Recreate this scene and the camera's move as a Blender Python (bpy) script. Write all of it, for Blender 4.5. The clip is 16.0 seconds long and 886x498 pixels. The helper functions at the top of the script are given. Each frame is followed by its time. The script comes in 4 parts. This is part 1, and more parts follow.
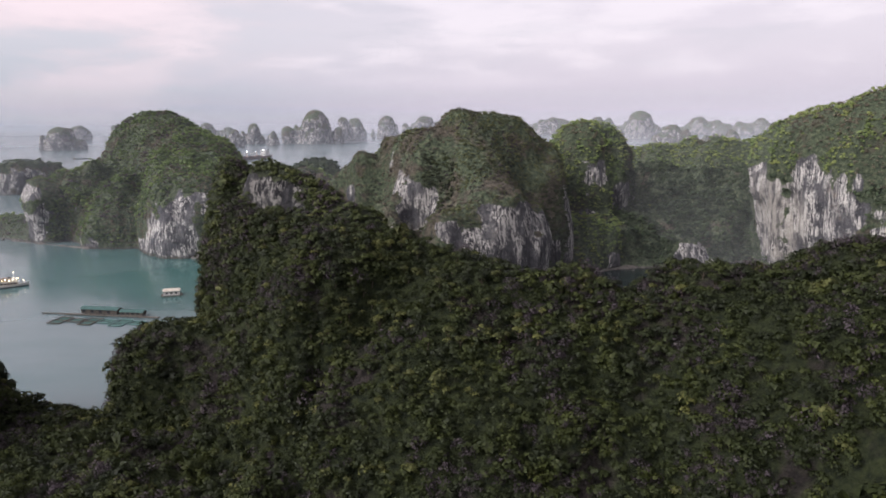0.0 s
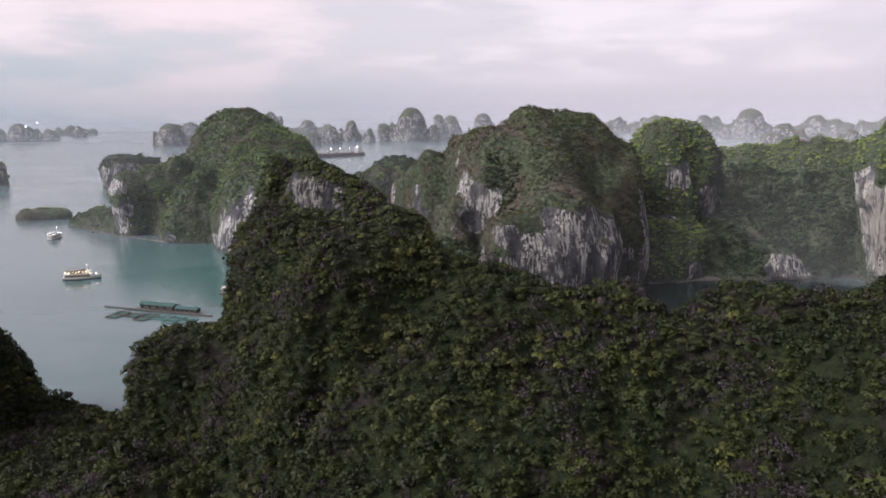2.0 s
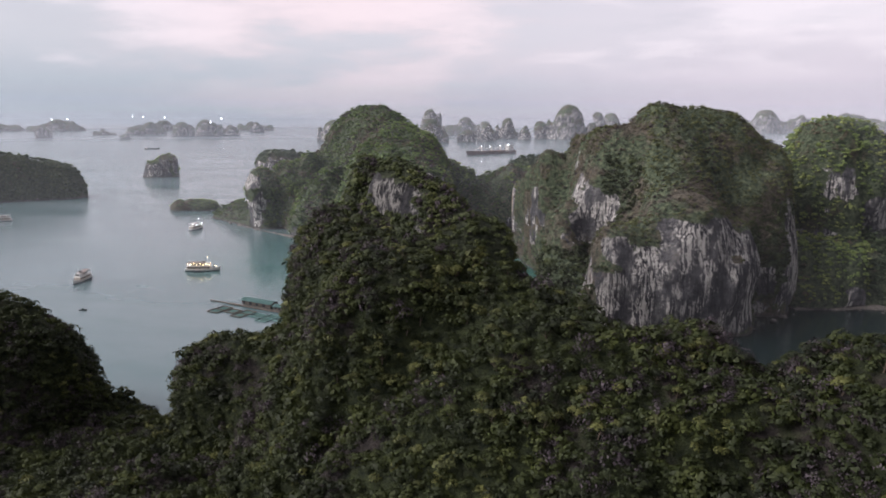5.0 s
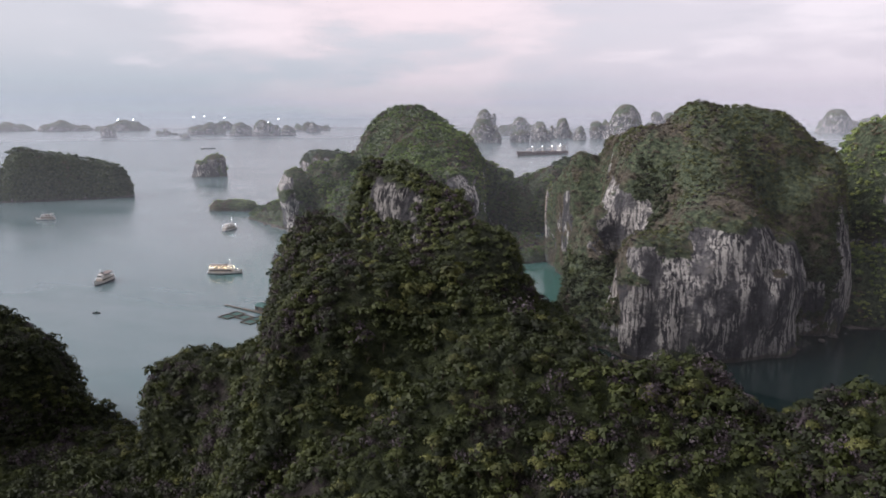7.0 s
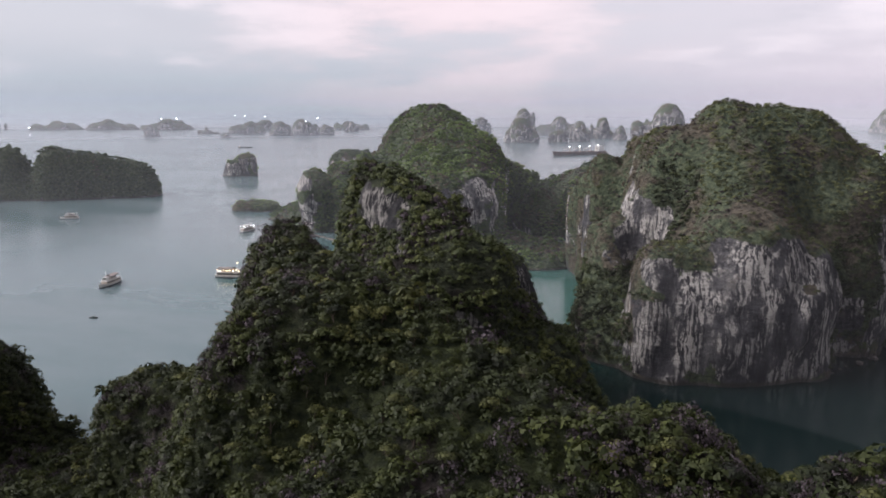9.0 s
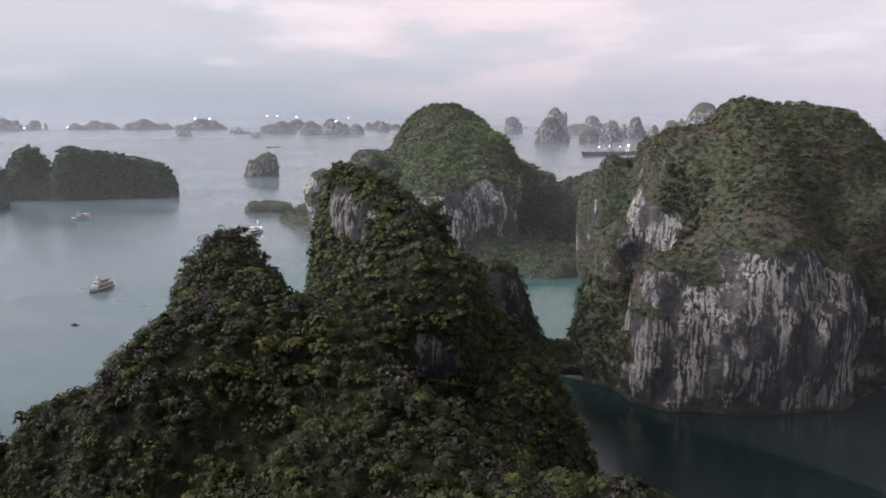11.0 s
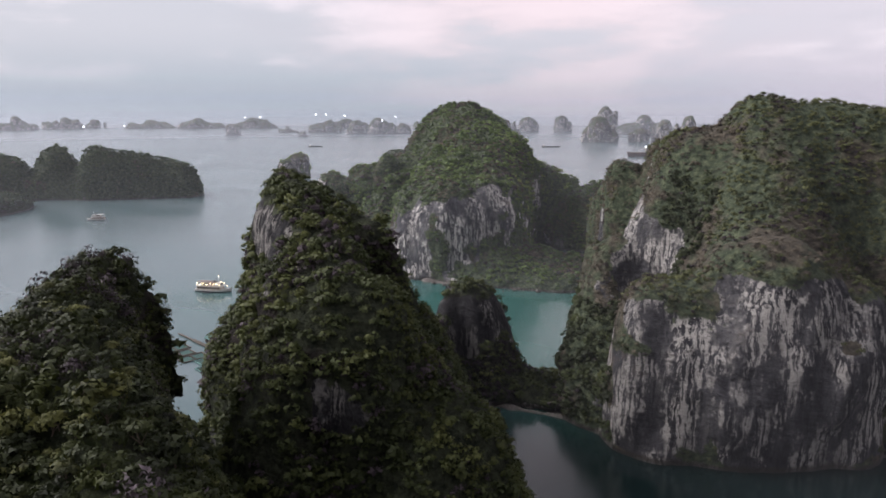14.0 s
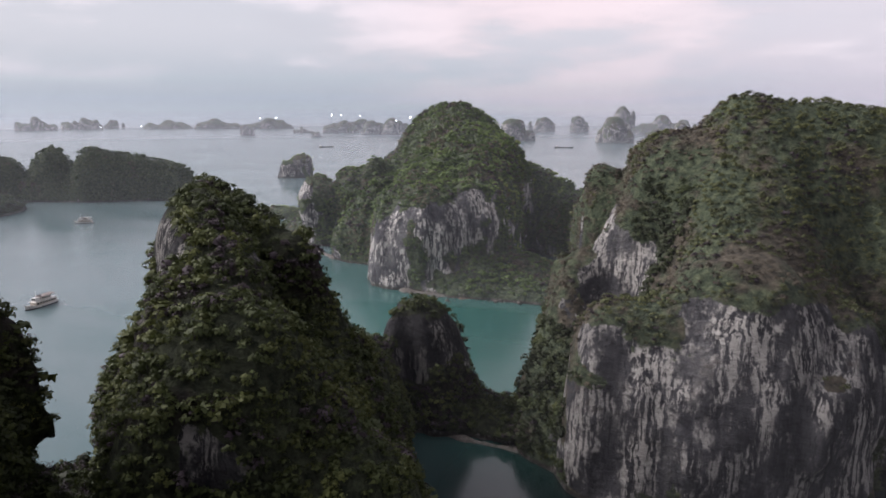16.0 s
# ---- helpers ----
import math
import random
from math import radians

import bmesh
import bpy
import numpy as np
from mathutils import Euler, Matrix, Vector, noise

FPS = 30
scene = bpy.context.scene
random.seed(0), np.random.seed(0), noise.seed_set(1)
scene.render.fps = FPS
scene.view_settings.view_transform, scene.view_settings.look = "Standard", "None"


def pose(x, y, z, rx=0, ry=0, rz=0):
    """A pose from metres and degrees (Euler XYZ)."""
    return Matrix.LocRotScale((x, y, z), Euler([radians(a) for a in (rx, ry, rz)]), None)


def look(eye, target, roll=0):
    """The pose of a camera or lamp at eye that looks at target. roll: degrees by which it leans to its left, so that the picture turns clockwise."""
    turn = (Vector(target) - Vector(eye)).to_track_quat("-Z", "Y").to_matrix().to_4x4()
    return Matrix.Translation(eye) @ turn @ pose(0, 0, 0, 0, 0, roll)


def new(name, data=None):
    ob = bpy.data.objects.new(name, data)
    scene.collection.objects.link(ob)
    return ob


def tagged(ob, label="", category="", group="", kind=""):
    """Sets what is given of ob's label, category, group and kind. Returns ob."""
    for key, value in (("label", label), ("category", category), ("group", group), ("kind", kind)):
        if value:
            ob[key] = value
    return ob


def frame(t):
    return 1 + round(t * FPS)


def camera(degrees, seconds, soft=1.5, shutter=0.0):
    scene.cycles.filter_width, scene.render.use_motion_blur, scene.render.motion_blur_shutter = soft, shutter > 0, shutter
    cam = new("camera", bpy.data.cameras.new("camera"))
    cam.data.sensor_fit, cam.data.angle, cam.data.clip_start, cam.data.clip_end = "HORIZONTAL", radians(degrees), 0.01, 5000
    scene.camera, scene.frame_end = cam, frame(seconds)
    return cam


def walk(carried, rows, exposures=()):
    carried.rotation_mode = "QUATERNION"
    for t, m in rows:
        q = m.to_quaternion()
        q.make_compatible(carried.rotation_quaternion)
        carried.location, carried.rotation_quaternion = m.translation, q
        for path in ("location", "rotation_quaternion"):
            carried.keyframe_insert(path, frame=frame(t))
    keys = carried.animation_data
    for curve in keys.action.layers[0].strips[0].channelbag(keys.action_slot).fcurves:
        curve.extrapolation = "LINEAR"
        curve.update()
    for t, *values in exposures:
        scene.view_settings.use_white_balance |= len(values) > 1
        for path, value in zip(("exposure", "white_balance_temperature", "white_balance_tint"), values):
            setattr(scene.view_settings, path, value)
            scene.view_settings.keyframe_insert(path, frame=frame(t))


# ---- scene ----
cam = camera(63.4, 16.0, 1.7)
METRES, EYE, TILT, LEAN, TURN = 240.0, 106.0, -10.5, 0.0, 0.0
ROWS = [
    (0.0, 0.0, 0.0, 0.0, 0.0, 0.0, 0.0),
    (0.5, 0.022, 0.0213, 0.0043, 1.64, -0.01, -0.33),
    (1.0, 0.0456, 0.0445, 0.0087, 3.51, -0.1, -0.71),
    (1.5, 0.0657, 0.0666, 0.0125, 5.29, -0.18, -1.06),
    (2.0, 0.0869, 0.0911, 0.0171, 7.78, -0.29, -1.55),
    (2.5, 0.1054, 0.1142, 0.0212, 9.92, -0.4, -1.97),
    (3.0, 0.1245, 0.1389, 0.0258, 11.74, -0.52, -2.28),
    (3.5, 0.1404, 0.1618, 0.0304, 13.55, -0.63, -2.63),
    (4.0, 0.1563, 0.1872, 0.0353, 16.05, -0.8, -3.08),
    (4.5, 0.1692, 0.2113, 0.0396, 18.47, -0.96, -3.54),
    (7.0, 0.227, 0.3457, 0.0641, 25.05, -1.44, -4.55),
    (7.5, 0.2342, 0.3715, 0.0687, 25.69, -1.51, -4.68),
    (8.0, 0.2409, 0.3995, 0.074, 26.47, -1.6, -4.82),
    (8.5, 0.2468, 0.4254, 0.0789, 27.38, -1.69, -4.95),
    (9.0, 0.2529, 0.4542, 0.0842, 28.34, -1.77, -5.1),
    (11.5, 0.2859, 0.6045, 0.1113, 31.54, -2.13, -5.49),
    (12.0, 0.2929, 0.6365, 0.1173, 32.13, -2.22, -5.56),
    (12.5, 0.2979, 0.6661, 0.1227, 33.27, -2.36, -5.76),
    (13.0, 0.3032, 0.6987, 0.1287, 34.14, -2.41, -5.91),
    (13.5, 0.309, 0.7294, 0.1346, 34.8, -2.48, -6.0),
    (14.0, 0.3158, 0.7636, 0.1411, 35.36, -2.57, -6.04),
    (14.5, 0.3218, 0.7953, 0.1474, 35.81, -2.64, -6.08),
    (15.0, 0.3278, 0.8309, 0.1538, 36.33, -2.65, -6.16),
    (15.5, 0.3329, 0.8649, 0.1602, 36.73, -2.67, -6.22),
    (16.0, 0.3384, 0.9018, 0.1672, 36.97, -2.73, -6.23),
]
walk(cam, [(t, pose(0, 0, EYE, TILT, LEAN, TURN) @ pose(METRES * x, METRES * y, METRES * z, 90 + pitch, roll, yaw)) for t, x, y, z, yaw, pitch, roll in ROWS], [(0.0, 0.4, 6400, 15), (16.0, 0.4, 6400, 15)])

# ---- light: dusk under high cloud ----
SUN_AZ, SUN_EL = 118.0, 38.0          # degrees to the left of +y, and above the horizon
world = bpy.data.worlds.new("dusk_sky")
scene.world = world
world.use_nodes = True


class Net:
    """Short hand for node trees."""

    def __init__(self, tree):
        self.tree = tree
        tree.nodes.clear()

    def add(self, kind, at=None, **sockets):
        n = self.tree.nodes.new(kind)
        at = at or {}
        if "operation" in at:
            n.operation = at["operation"]
        if "use_clamp" in at:
            n.use_clamp = at["use_clamp"]
        if "interpolation_type" in at:
            n.interpolation_type = at["interpolation_type"]
        if "attribute_name" in at:
            n.attribute_name = at["attribute_name"]
        for k, v in sockets.items():
            self.put(n, k, v)
        return n

    def put(self, n, key, v):
        if key[0] == "i" and key[1:].isdigit():
            s = n.inputs[int(key[1:])]
        else:
            s = n.inputs[key.replace("_", " ")]
        if isinstance(v, bpy.types.NodeSocket):
            self.tree.links.new(v, s)
        elif isinstance(v, bpy.types.Node):
            self.tree.links.new(v.outputs[0], s)
        else:
            s.default_value = v

    def math(self, op, a, b=0.0, c=0.0, clamp=False):
        return self.add("ShaderNodeMath", {"operation": op, "use_clamp": clamp}, i0=a, i1=b, i2=c).outputs[0]

    def noise(self, vec, scale, detail=3.0, rough=0.55):
        return self.add("ShaderNodeTexNoise", None, Vector=vec, Scale=scale, Detail=detail, Roughness=rough).outputs["Fac"]

    def ramp(self, fac, stops):
        n = self.add("ShaderNodeValToRGB", None, Fac=fac)
        e = n.color_ramp.elements
        while len(e) < len(stops):
            e.new(0.5)
        for el, (p, c) in zip(e, stops):
            el.position, el.color = p, (*c, 1) if len(c) == 3 else c
        return n.outputs[0]

    def span(self, v, lo, hi, a=0.0, b=1.0):
        return self.add("ShaderNodeMapRange", {"interpolation_type": "SMOOTHSTEP"}, i0=v, i1=lo, i2=hi, i3=a, i4=b).outputs[0]

    def mix(self, fac, a, b, blend="MIX"):
        n = self.tree.nodes.new("ShaderNodeMix")
        n.data_type, n.blend_type = "RGBA", blend
        for s, v in ((n.inputs[0], fac), (n.inputs[6], a), (n.inputs[7], b)):
            if isinstance(v, bpy.types.NodeSocket):
                self.tree.links.new(v, s)
            elif isinstance(v, (int, float)):
                s.default_value = v
            else:
                s.default_value = (*v, 1)
        return n.outputs[2]

    def scaled(self, vec, sx, sy, sz):
        return self.add("ShaderNodeVectorMath", {"operation": "MULTIPLY"}, i0=vec, i1=(sx, sy, sz)).outputs[0]


def sky_nodes():
    n = Net(world.node_tree)
    sky = n.add("ShaderNodeTexSky")
    sky.sky_type, sky.sun_disc, sky.sun_elevation, sky.sun_rotation = "NISHITA", False, radians(SUN_EL), radians(-SUN_AZ)
    sky.air_density, sky.dust_density = 1.5, 4.0
    vec = n.add("ShaderNodeTexCoord").outputs["Generated"]
    xyz = n.add("ShaderNodeSeparateXYZ", None, Vector=vec)
    up = xyz.outputs[2]
    left = n.math("MULTIPLY", xyz.outputs[0], -1.0)
    # cloud deck: pale grey, pink where it thins out, blue-grey near the horizon on the open-water side
    puffs = n.noise(n.scaled(vec, 1.0, 1.0, 4.0), 4.6, 6.0, 0.56)
    wisps = n.noise(n.scaled(vec, 1.0, 1.0, 6.0), 5.0, 6.0, 0.58)
    low = n.mix(n.span(left, -0.05, 0.65), (0.53, 0.495, 0.56), (0.36, 0.42, 0.475))
    high = n.mix(n.span(left, -0.3, 0.75), (0.635, 0.595, 0.648), (0.52, 0.535, 0.58))
    base = n.mix(n.span(up, 0.0, 0.11), low, high)
    bank = n.math("MULTIPLY", n.span(puffs, 0.46, 0.66), n.span(up, 0.02, 0.08))
    base = n.mix(n.math("MULTIPLY", bank, 0.8), base, (0.76, 0.71, 0.75))
    grey = n.math("MULTIPLY", n.span(wisps, 0.5, 0.72), n.span(up, 0.01, 0.10))
    base = n.mix(n.math("MULTIPLY", grey, 0.30), base, (0.47, 0.48, 0.53))
    # rosy opening in the cloud
    glow = n.add("ShaderNodeVectorMath", {"operation": "DISTANCE"}, i0=vec, i1=(-0.46, 0.85, 0.23)).outputs["Value"]
    rosy = n.math("MULTIPLY", n.span(glow, 0.42, 0.04), n.span(puffs, 0.36, 0.56))
    base = n.mix(n.math("MULTIPLY", rosy, 0.62), base, (0.80, 0.65, 0.67))
    # dusk: the sky dims away from the sunset
    facing = n.math("ADD", n.math("MULTIPLY", xyz.outputs[0], -0.75), n.math("MULTIPLY", xyz.outputs[1], 0.65))
    dim = n.span(facing, -1.0, 0.25, 0.5, 1.0)
    both = n.mix(0.93, n.mix(1.0, sky.outputs[0], (0.10, 0.10, 0.10), "MULTIPLY"), base)
    bg = n.add("ShaderNodeBackground", None, Color=both, Strength=dim)
    n.add("ShaderNodeOutputWorld", None, Surface=bg)


sky_nodes()
sun = new("sun", bpy.data.lights.new("sun", "SUN"))
sun.data.energy, sun.data.angle, sun.data.color = 3.5, radians(40), (1.0, 0.95, 0.93)
sd = Vector((-math.sin(radians(SUN_AZ)) * math.cos(radians(SUN_EL)), math.cos(radians(SUN_AZ)) * math.cos(radians(SUN_EL)), math.sin(radians(SUN_EL))))
sun.matrix_world = look(sd * 500, (0, 0, 0))

# ---- materials ----


def material(name):
    m = bpy.data.materials.new(name)
    m.use_nodes = True
    return m, Net(m.node_tree)


def finish(n, shader):
    n.add("ShaderNodeOutputMaterial", None, Surface=shader)


def karst(name, scrub_stops, dry_stops, dry_from=0.48, bright=1.0):
    """Limestone with run-off streaks where the rock is bare, and undergrowth wherever soil holds."""
    m, n = material(name)
    geo = n.add("ShaderNodeNewGeometry")
    pos = geo.outputs["Position"]
    warp = n.add("ShaderNodeTexNoise", None, Vector=pos, Scale=0.25, Detail=4.0).outputs["Color"]
    warp = n.add("ShaderNodeVectorMath", {"operation": "MULTIPLY_ADD"}, i0=warp, i1=(2.2, 2.2, 6.0), i2=pos).outputs[0]
    streak = n.noise(n.scaled(warp, 0.22, 0.22, 0.05), 1.0, 8.0, 0.68)
    drip = n.noise(n.scaled(warp, 0.75, 0.75, 0.055), 1.0, 8.0, 0.72)
    broad = n.noise(n.scaled(pos, 0.050, 0.050, 0.055), 1.0, 4.0, 0.6)
    crack = n.noise(n.scaled(pos, 0.30, 0.30, 0.55), 1.0, 7.0, 0.75)
    tone = n.math("ADD", n.math("MULTIPLY", streak, 0.60), n.math("MULTIPLY", broad, 0.45))
    rock = n.ramp(tone, [(0.40, (0.042, 0.043, 0.049)), (0.49, (0.092, 0.091, 0.100)), (0.58, (0.17, 0.168, 0.174)), (0.70, (0.32, 0.31, 0.295))])
    blot = n.noise(n.scaled(pos, 0.085, 0.085, 0.06), 1.0, 5.0, 0.65)
    white = n.math("MULTIPLY", n.span(drip, 0.475, 0.525), n.span(blot, 0.45, 0.54))
    rock = n.mix(n.math("MULTIPLY", white, 0.9), rock, (0.74, 0.71, 0.66))
    stain = n.noise(n.scaled(pos, 0.05, 0.05, 0.028), 1.0, 5.0, 0.65)
    rock = n.mix(n.span(stain, 0.50, 0.62, 0.0, 0.50), rock, (0.050, 0.050, 0.058))
    rock = n.mix(n.span(drip, 0.45, 0.39, 0.0, 0.6), rock, (0.035, 0.035, 0.043))
    rock = n.mix(n.span(crack, 0.54, 0.66, 0.0, 0.75), rock, (0.040, 0.037, 0.040))
    rock = n.mix(n.span(broad, 0.60, 0.74, 0.0, 0.30), rock, (0.32, 0.22, 0.15))
    # fresh, rust-tinted rock where slabs have broken away
    for place, reach, tint in (((-97, 577, 38), 20, (0.50, 0.35, 0.24)), ((222, 482, 40), 38, (0.46, 0.43, 0.38))):
        far = n.add("ShaderNodeVectorMath", {"operation": "DISTANCE"}, i0=warp, i1=place).outputs["Value"]
        rock = n.mix(n.math("MULTIPLY", n.span(far, reach, reach * 0.5), n.span(streak, 0.40, 0.58, 0.1, 0.75)), rock, tint)
    rock = n.mix(1.0, rock, (bright, bright, bright), "MULTIPLY")
    tuft = n.noise(pos, 0.42, 4.0, 0.65)
    patch = n.noise(pos, 0.045, 4.0, 0.6)
    scrub = n.mix(n.span(patch, dry_from, dry_from + 0.12), n.ramp(tuft, scrub_stops), n.ramp(tuft, dry_stops))
    bare = n.add("ShaderNodeAttribute", {"attribute_name": "bare"}).outputs["Fac"]
    bare = n.math("ADD", bare, n.math("MULTIPLY_ADD", tuft, -1.1, 0.55))
    cover = n.span(bare, 0.62, 0.42)
    z = n.add("ShaderNodeSeparateXYZ", None, Vector=pos).outputs[2]
    # tide-stained band along the waterline
    tide = n.math("ADD", z, n.math("MULTIPLY", crack, 3.0))
    cover = n.math("MULTIPLY", cover, n.span(tide, 2.2, 3.4))
    rock = n.mix(n.span(tide, 4.2, 2.4, 0.0, 0.85), rock, (0.060, 0.052, 0.044))
    col = n.mix(cover, rock, scrub)
    hgt = n.math("ADD", n.math("MULTIPLY", streak, 0.8), n.math("ADD", n.math("MULTIPLY", crack, 1.1), n.math("MULTIPLY", tuft, 0.8)))
    bump = n.add("ShaderNodeBump", None, Strength=1.0, Distance=2.2, Height=hgt)
    b = n.add("ShaderNodeBsdfPrincipled", None, Base_Color=col, Roughness=0.9, Normal=bump)
    b.inputs["Specular IOR Level"].default_value = 0.15
    finish(n, b)
    return m


def foliage(name, dark, mid, pale, scale=0.16):
    m, n = material(name)
    geo = n.add("ShaderNodeNewGeometry")
    pos = geo.outputs["Position"]
    isl = geo.outputs["Random Per Island"]
    big = n.noise(pos, scale, 3.0, 0.6)
    ob = n.add("ShaderNodeObjectInfo").outputs["Random"]
    f = n.math("ADD", n.math("MULTIPLY", big, 0.88), n.math("ADD", n.math("MULTIPLY", isl, 0.12), n.math("MULTIPLY_ADD", ob, 0.2, -0.1)))
    col = n.ramp(f, [(0.34, dark), (0.52, mid), (0.72, pale)])
    d = n.add("ShaderNodeBsdfPrincipled", None, Base_Color=col, Roughness=0.65)
    d.inputs["Specular IOR Level"].default_value = 0.25
    t = n.add("ShaderNodeBsdfTranslucent", None, Color=col)
    finish(n, n.add("ShaderNodeMixShader", None, i0=0.22, i1=d, i2=t))
    return m


def plain(name, colour, rough=0.6, metal=0.0, vary=0.25, scale=1.0):
    m, n = material(name)
    pos = n.add("ShaderNodeNewGeometry").outputs["Position"]
    f = n.noise(pos, scale, 4.0, 0.6)
    dark = tuple(c * (1 - vary) for c in colour)
    light = tuple(min(1, c * (1 + vary)) for c in colour)
    col = n.ramp(f, [(0.3, dark), (0.7, light)])
    b = n.add("ShaderNodeBsdfPrincipled", None, Base_Color=col, Roughness=rough, Metallic=metal)
    b.inputs["Specular IOR Level"].default_value = 0.3
    finish(n, b)
    return m


def glowing(name, colour, strength):
    m, n = material(name)
    finish(n, n.add("ShaderNodeEmission", None, Color=(*colour, 1), Strength=strength))
    return m


def sea():
    """Turbid teal bay; the sheltered lagoon is coloured dark for the shade and reflection of its cliffs."""
    m, n = material("sea_water")
    pos = n.add("ShaderNodeNewGeometry").outputs["Position"]
    swell = n.noise(n.scaled(pos, 0.02, 0.05, 0.0), 1.0, 3.0)
    ripple = n.noise(n.scaled(pos, 0.35, 0.5, 0.0), 1.0, 3.0)
    calm = n.noise(n.scaled(pos, 0.005, 0.011, 0.0), 1.0, 4.0, 0.6)
    hgt = n.math("ADD", n.math("MULTIPLY", ripple, 0.10), n.math("MULTIPLY", swell, 0.25))
    bump = n.add("ShaderNodeBump", None, Strength=0.12, Distance=1.0, Height=hgt)
    col = n.ramp(calm, [(0.35, (0.064, 0.112, 0.118)), (0.65, (0.108, 0.146, 0.154))])
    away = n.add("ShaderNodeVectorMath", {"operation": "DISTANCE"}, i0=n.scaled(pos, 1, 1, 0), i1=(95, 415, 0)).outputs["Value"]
    # cliff shade and dark reflections put into the lagoon's base colour
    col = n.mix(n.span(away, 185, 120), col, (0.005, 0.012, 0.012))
    cove = n.add("ShaderNodeVectorMath", {"operation": "DISTANCE"}, i0=n.scaled(pos, 1, 1, 0), i1=(-95, 490, 0)).outputs["Value"]
    col = n.mix(n.span(cove, 150, 60, 0.0, 0.75), col, (0.020, 0.085, 0.070))
    bight = n.add("ShaderNodeVectorMath", {"operation": "DISTANCE"}, i0=n.scaled(pos, 1, 1, 0), i1=(-215, 505, 0)).outputs["Value"]
    col = n.mix(n.span(bight, 140, 50, 0.0, 0.6), col, (0.022, 0.095, 0.085))
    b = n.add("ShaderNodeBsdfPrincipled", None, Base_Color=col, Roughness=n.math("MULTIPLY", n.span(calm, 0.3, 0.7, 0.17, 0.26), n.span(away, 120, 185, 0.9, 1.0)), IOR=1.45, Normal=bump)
    finish(n, b)
    return m


GREEN_STOPS = [(0.34, (0.028, 0.038, 0.026)), (0.52, (0.075, 0.095, 0.058)), (0.68, (0.125, 0.145, 0.085))]
DRY_STOPS = [(0.30, (0.038, 0.034, 0.031)), (0.50, (0.088, 0.078, 0.060)), (0.70, (0.145, 0.127, 0.093))]
TOWER_STOPS = [(0.34, (0.014, 0.018, 0.012)), (0.68, (0.062, 0.072, 0.042))]
DARK_STOPS = [(0.34, (0.010, 0.014, 0.008)), (0.68, (0.040, 0.050, 0.020))]
BROWN_STOPS = [(0.34, (0.010, 0.009, 0.009)), (0.68, (0.045, 0.038, 0.034))]
KARST = karst("limestone_and_dry_scrub", GREEN_STOPS, DRY_STOPS, 0.46, 0.72)
KARST_WOODED = karst("wooded_limestone", GREEN_STOPS, DRY_STOPS, 0.56, 0.95)
KARST_DARK = karst("dark_weathered_limestone", TOWER_STOPS, BROWN_STOPS, 0.54, 0.38)
KARST_GREEN = karst("overgrown_limestone", DARK_STOPS, BROWN_STOPS, 0.52, 0.32)
# ridge leaves kept dark, hill leaves paled in colour to stand in for haze
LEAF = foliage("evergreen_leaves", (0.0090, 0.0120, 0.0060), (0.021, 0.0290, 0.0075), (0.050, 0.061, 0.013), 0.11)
LEAF_HILL_HAZED = foliage("haze_paled_hill_leaves", (0.066, 0.100, 0.036), (0.140, 0.198, 0.062), (0.238, 0.272, 0.088), 0.05)
LEAF_SCRUB = foliage("dry_scrub_leaves", (0.051, 0.044, 0.034), (0.110, 0.093, 0.066), (0.168, 0.143, 0.097), 0.07)
LEAF_YELLOW = foliage("yellow_green_leaves", (0.030, 0.036, 0.012), (0.075, 0.082, 0.024), (0.145, 0.150, 0.046))
LEAF_TOWER = foliage("tower_scrub_leaves", (0.021, 0.028, 0.011), (0.047, 0.061, 0.020), (0.088, 0.100, 0.030), 0.08)
LEAF_DRY = foliage("grey_brown_twigs", (0.027, 0.020, 0.024), (0.055, 0.043, 0.050), (0.095, 0.077, 0.087))
LEAF_OLIVE = foliage("olive_scrub_leaves", (0.040, 0.047, 0.020), (0.088, 0.100, 0.039), (0.138, 0.148, 0.056), 0.05)
LEAF_VALLEY = foliage("valley_forest_leaves", (0.024, 0.038, 0.020), (0.054, 0.080, 0.037), (0.090, 0.114, 0.050), 0.06)
BARK = plain("bark", (0.085, 0.065, 0.05), 0.9)
SAND = plain("beach_sand", (0.16, 0.12, 0.09), 0.9, 0.0, 0.35, 0.3)
STONE = plain("shore_stone", (0.10, 0.09, 0.08), 0.85, 0.0, 0.5, 0.8)
WHITE = plain("white_boat_paint", (0.62, 0.61, 0.58), 0.45, 0.0, 0.12, 0.5)
CREAM = plain("cream_cabin_paint", (0.50, 0.45, 0.38), 0.5, 0.0, 0.15, 0.6)
WOOD = plain("weathered_planks", (0.085, 0.075, 0.062), 0.85, 0.0, 0.4, 0.9)
DARKHULL = plain("dark_hull", (0.035, 0.035, 0.04), 0.5, 0.0, 0.3, 0.4)
RUST = plain("rusty_hull", (0.11, 0.065, 0.05), 0.7, 0.0, 0.4, 0.1)
CANVAS = plain("faded_canvas", (0.20, 0.165, 0.15), 0.9, 0.0, 0.3, 0.5)
GREENROOF = plain("green_sheet_roof", (0.10, 0.20, 0.185), 0.55, 0.0, 0.2, 0.7)
GLASS = plain("dark_window", (0.02, 0.025, 0.03), 0.1)
NET = plain("fish_net", (0.03, 0.075, 0.065), 0.8, 0.0, 0.4, 1.2)
BULB = glowing("warm_bulb", (1.0, 0.78, 0.48), 9.0)
COLD_BULB = glowing("cold_bulb", (0.9, 0.97, 1.0), 9.0)
SEA = sea()

# ---- geometry tools ----


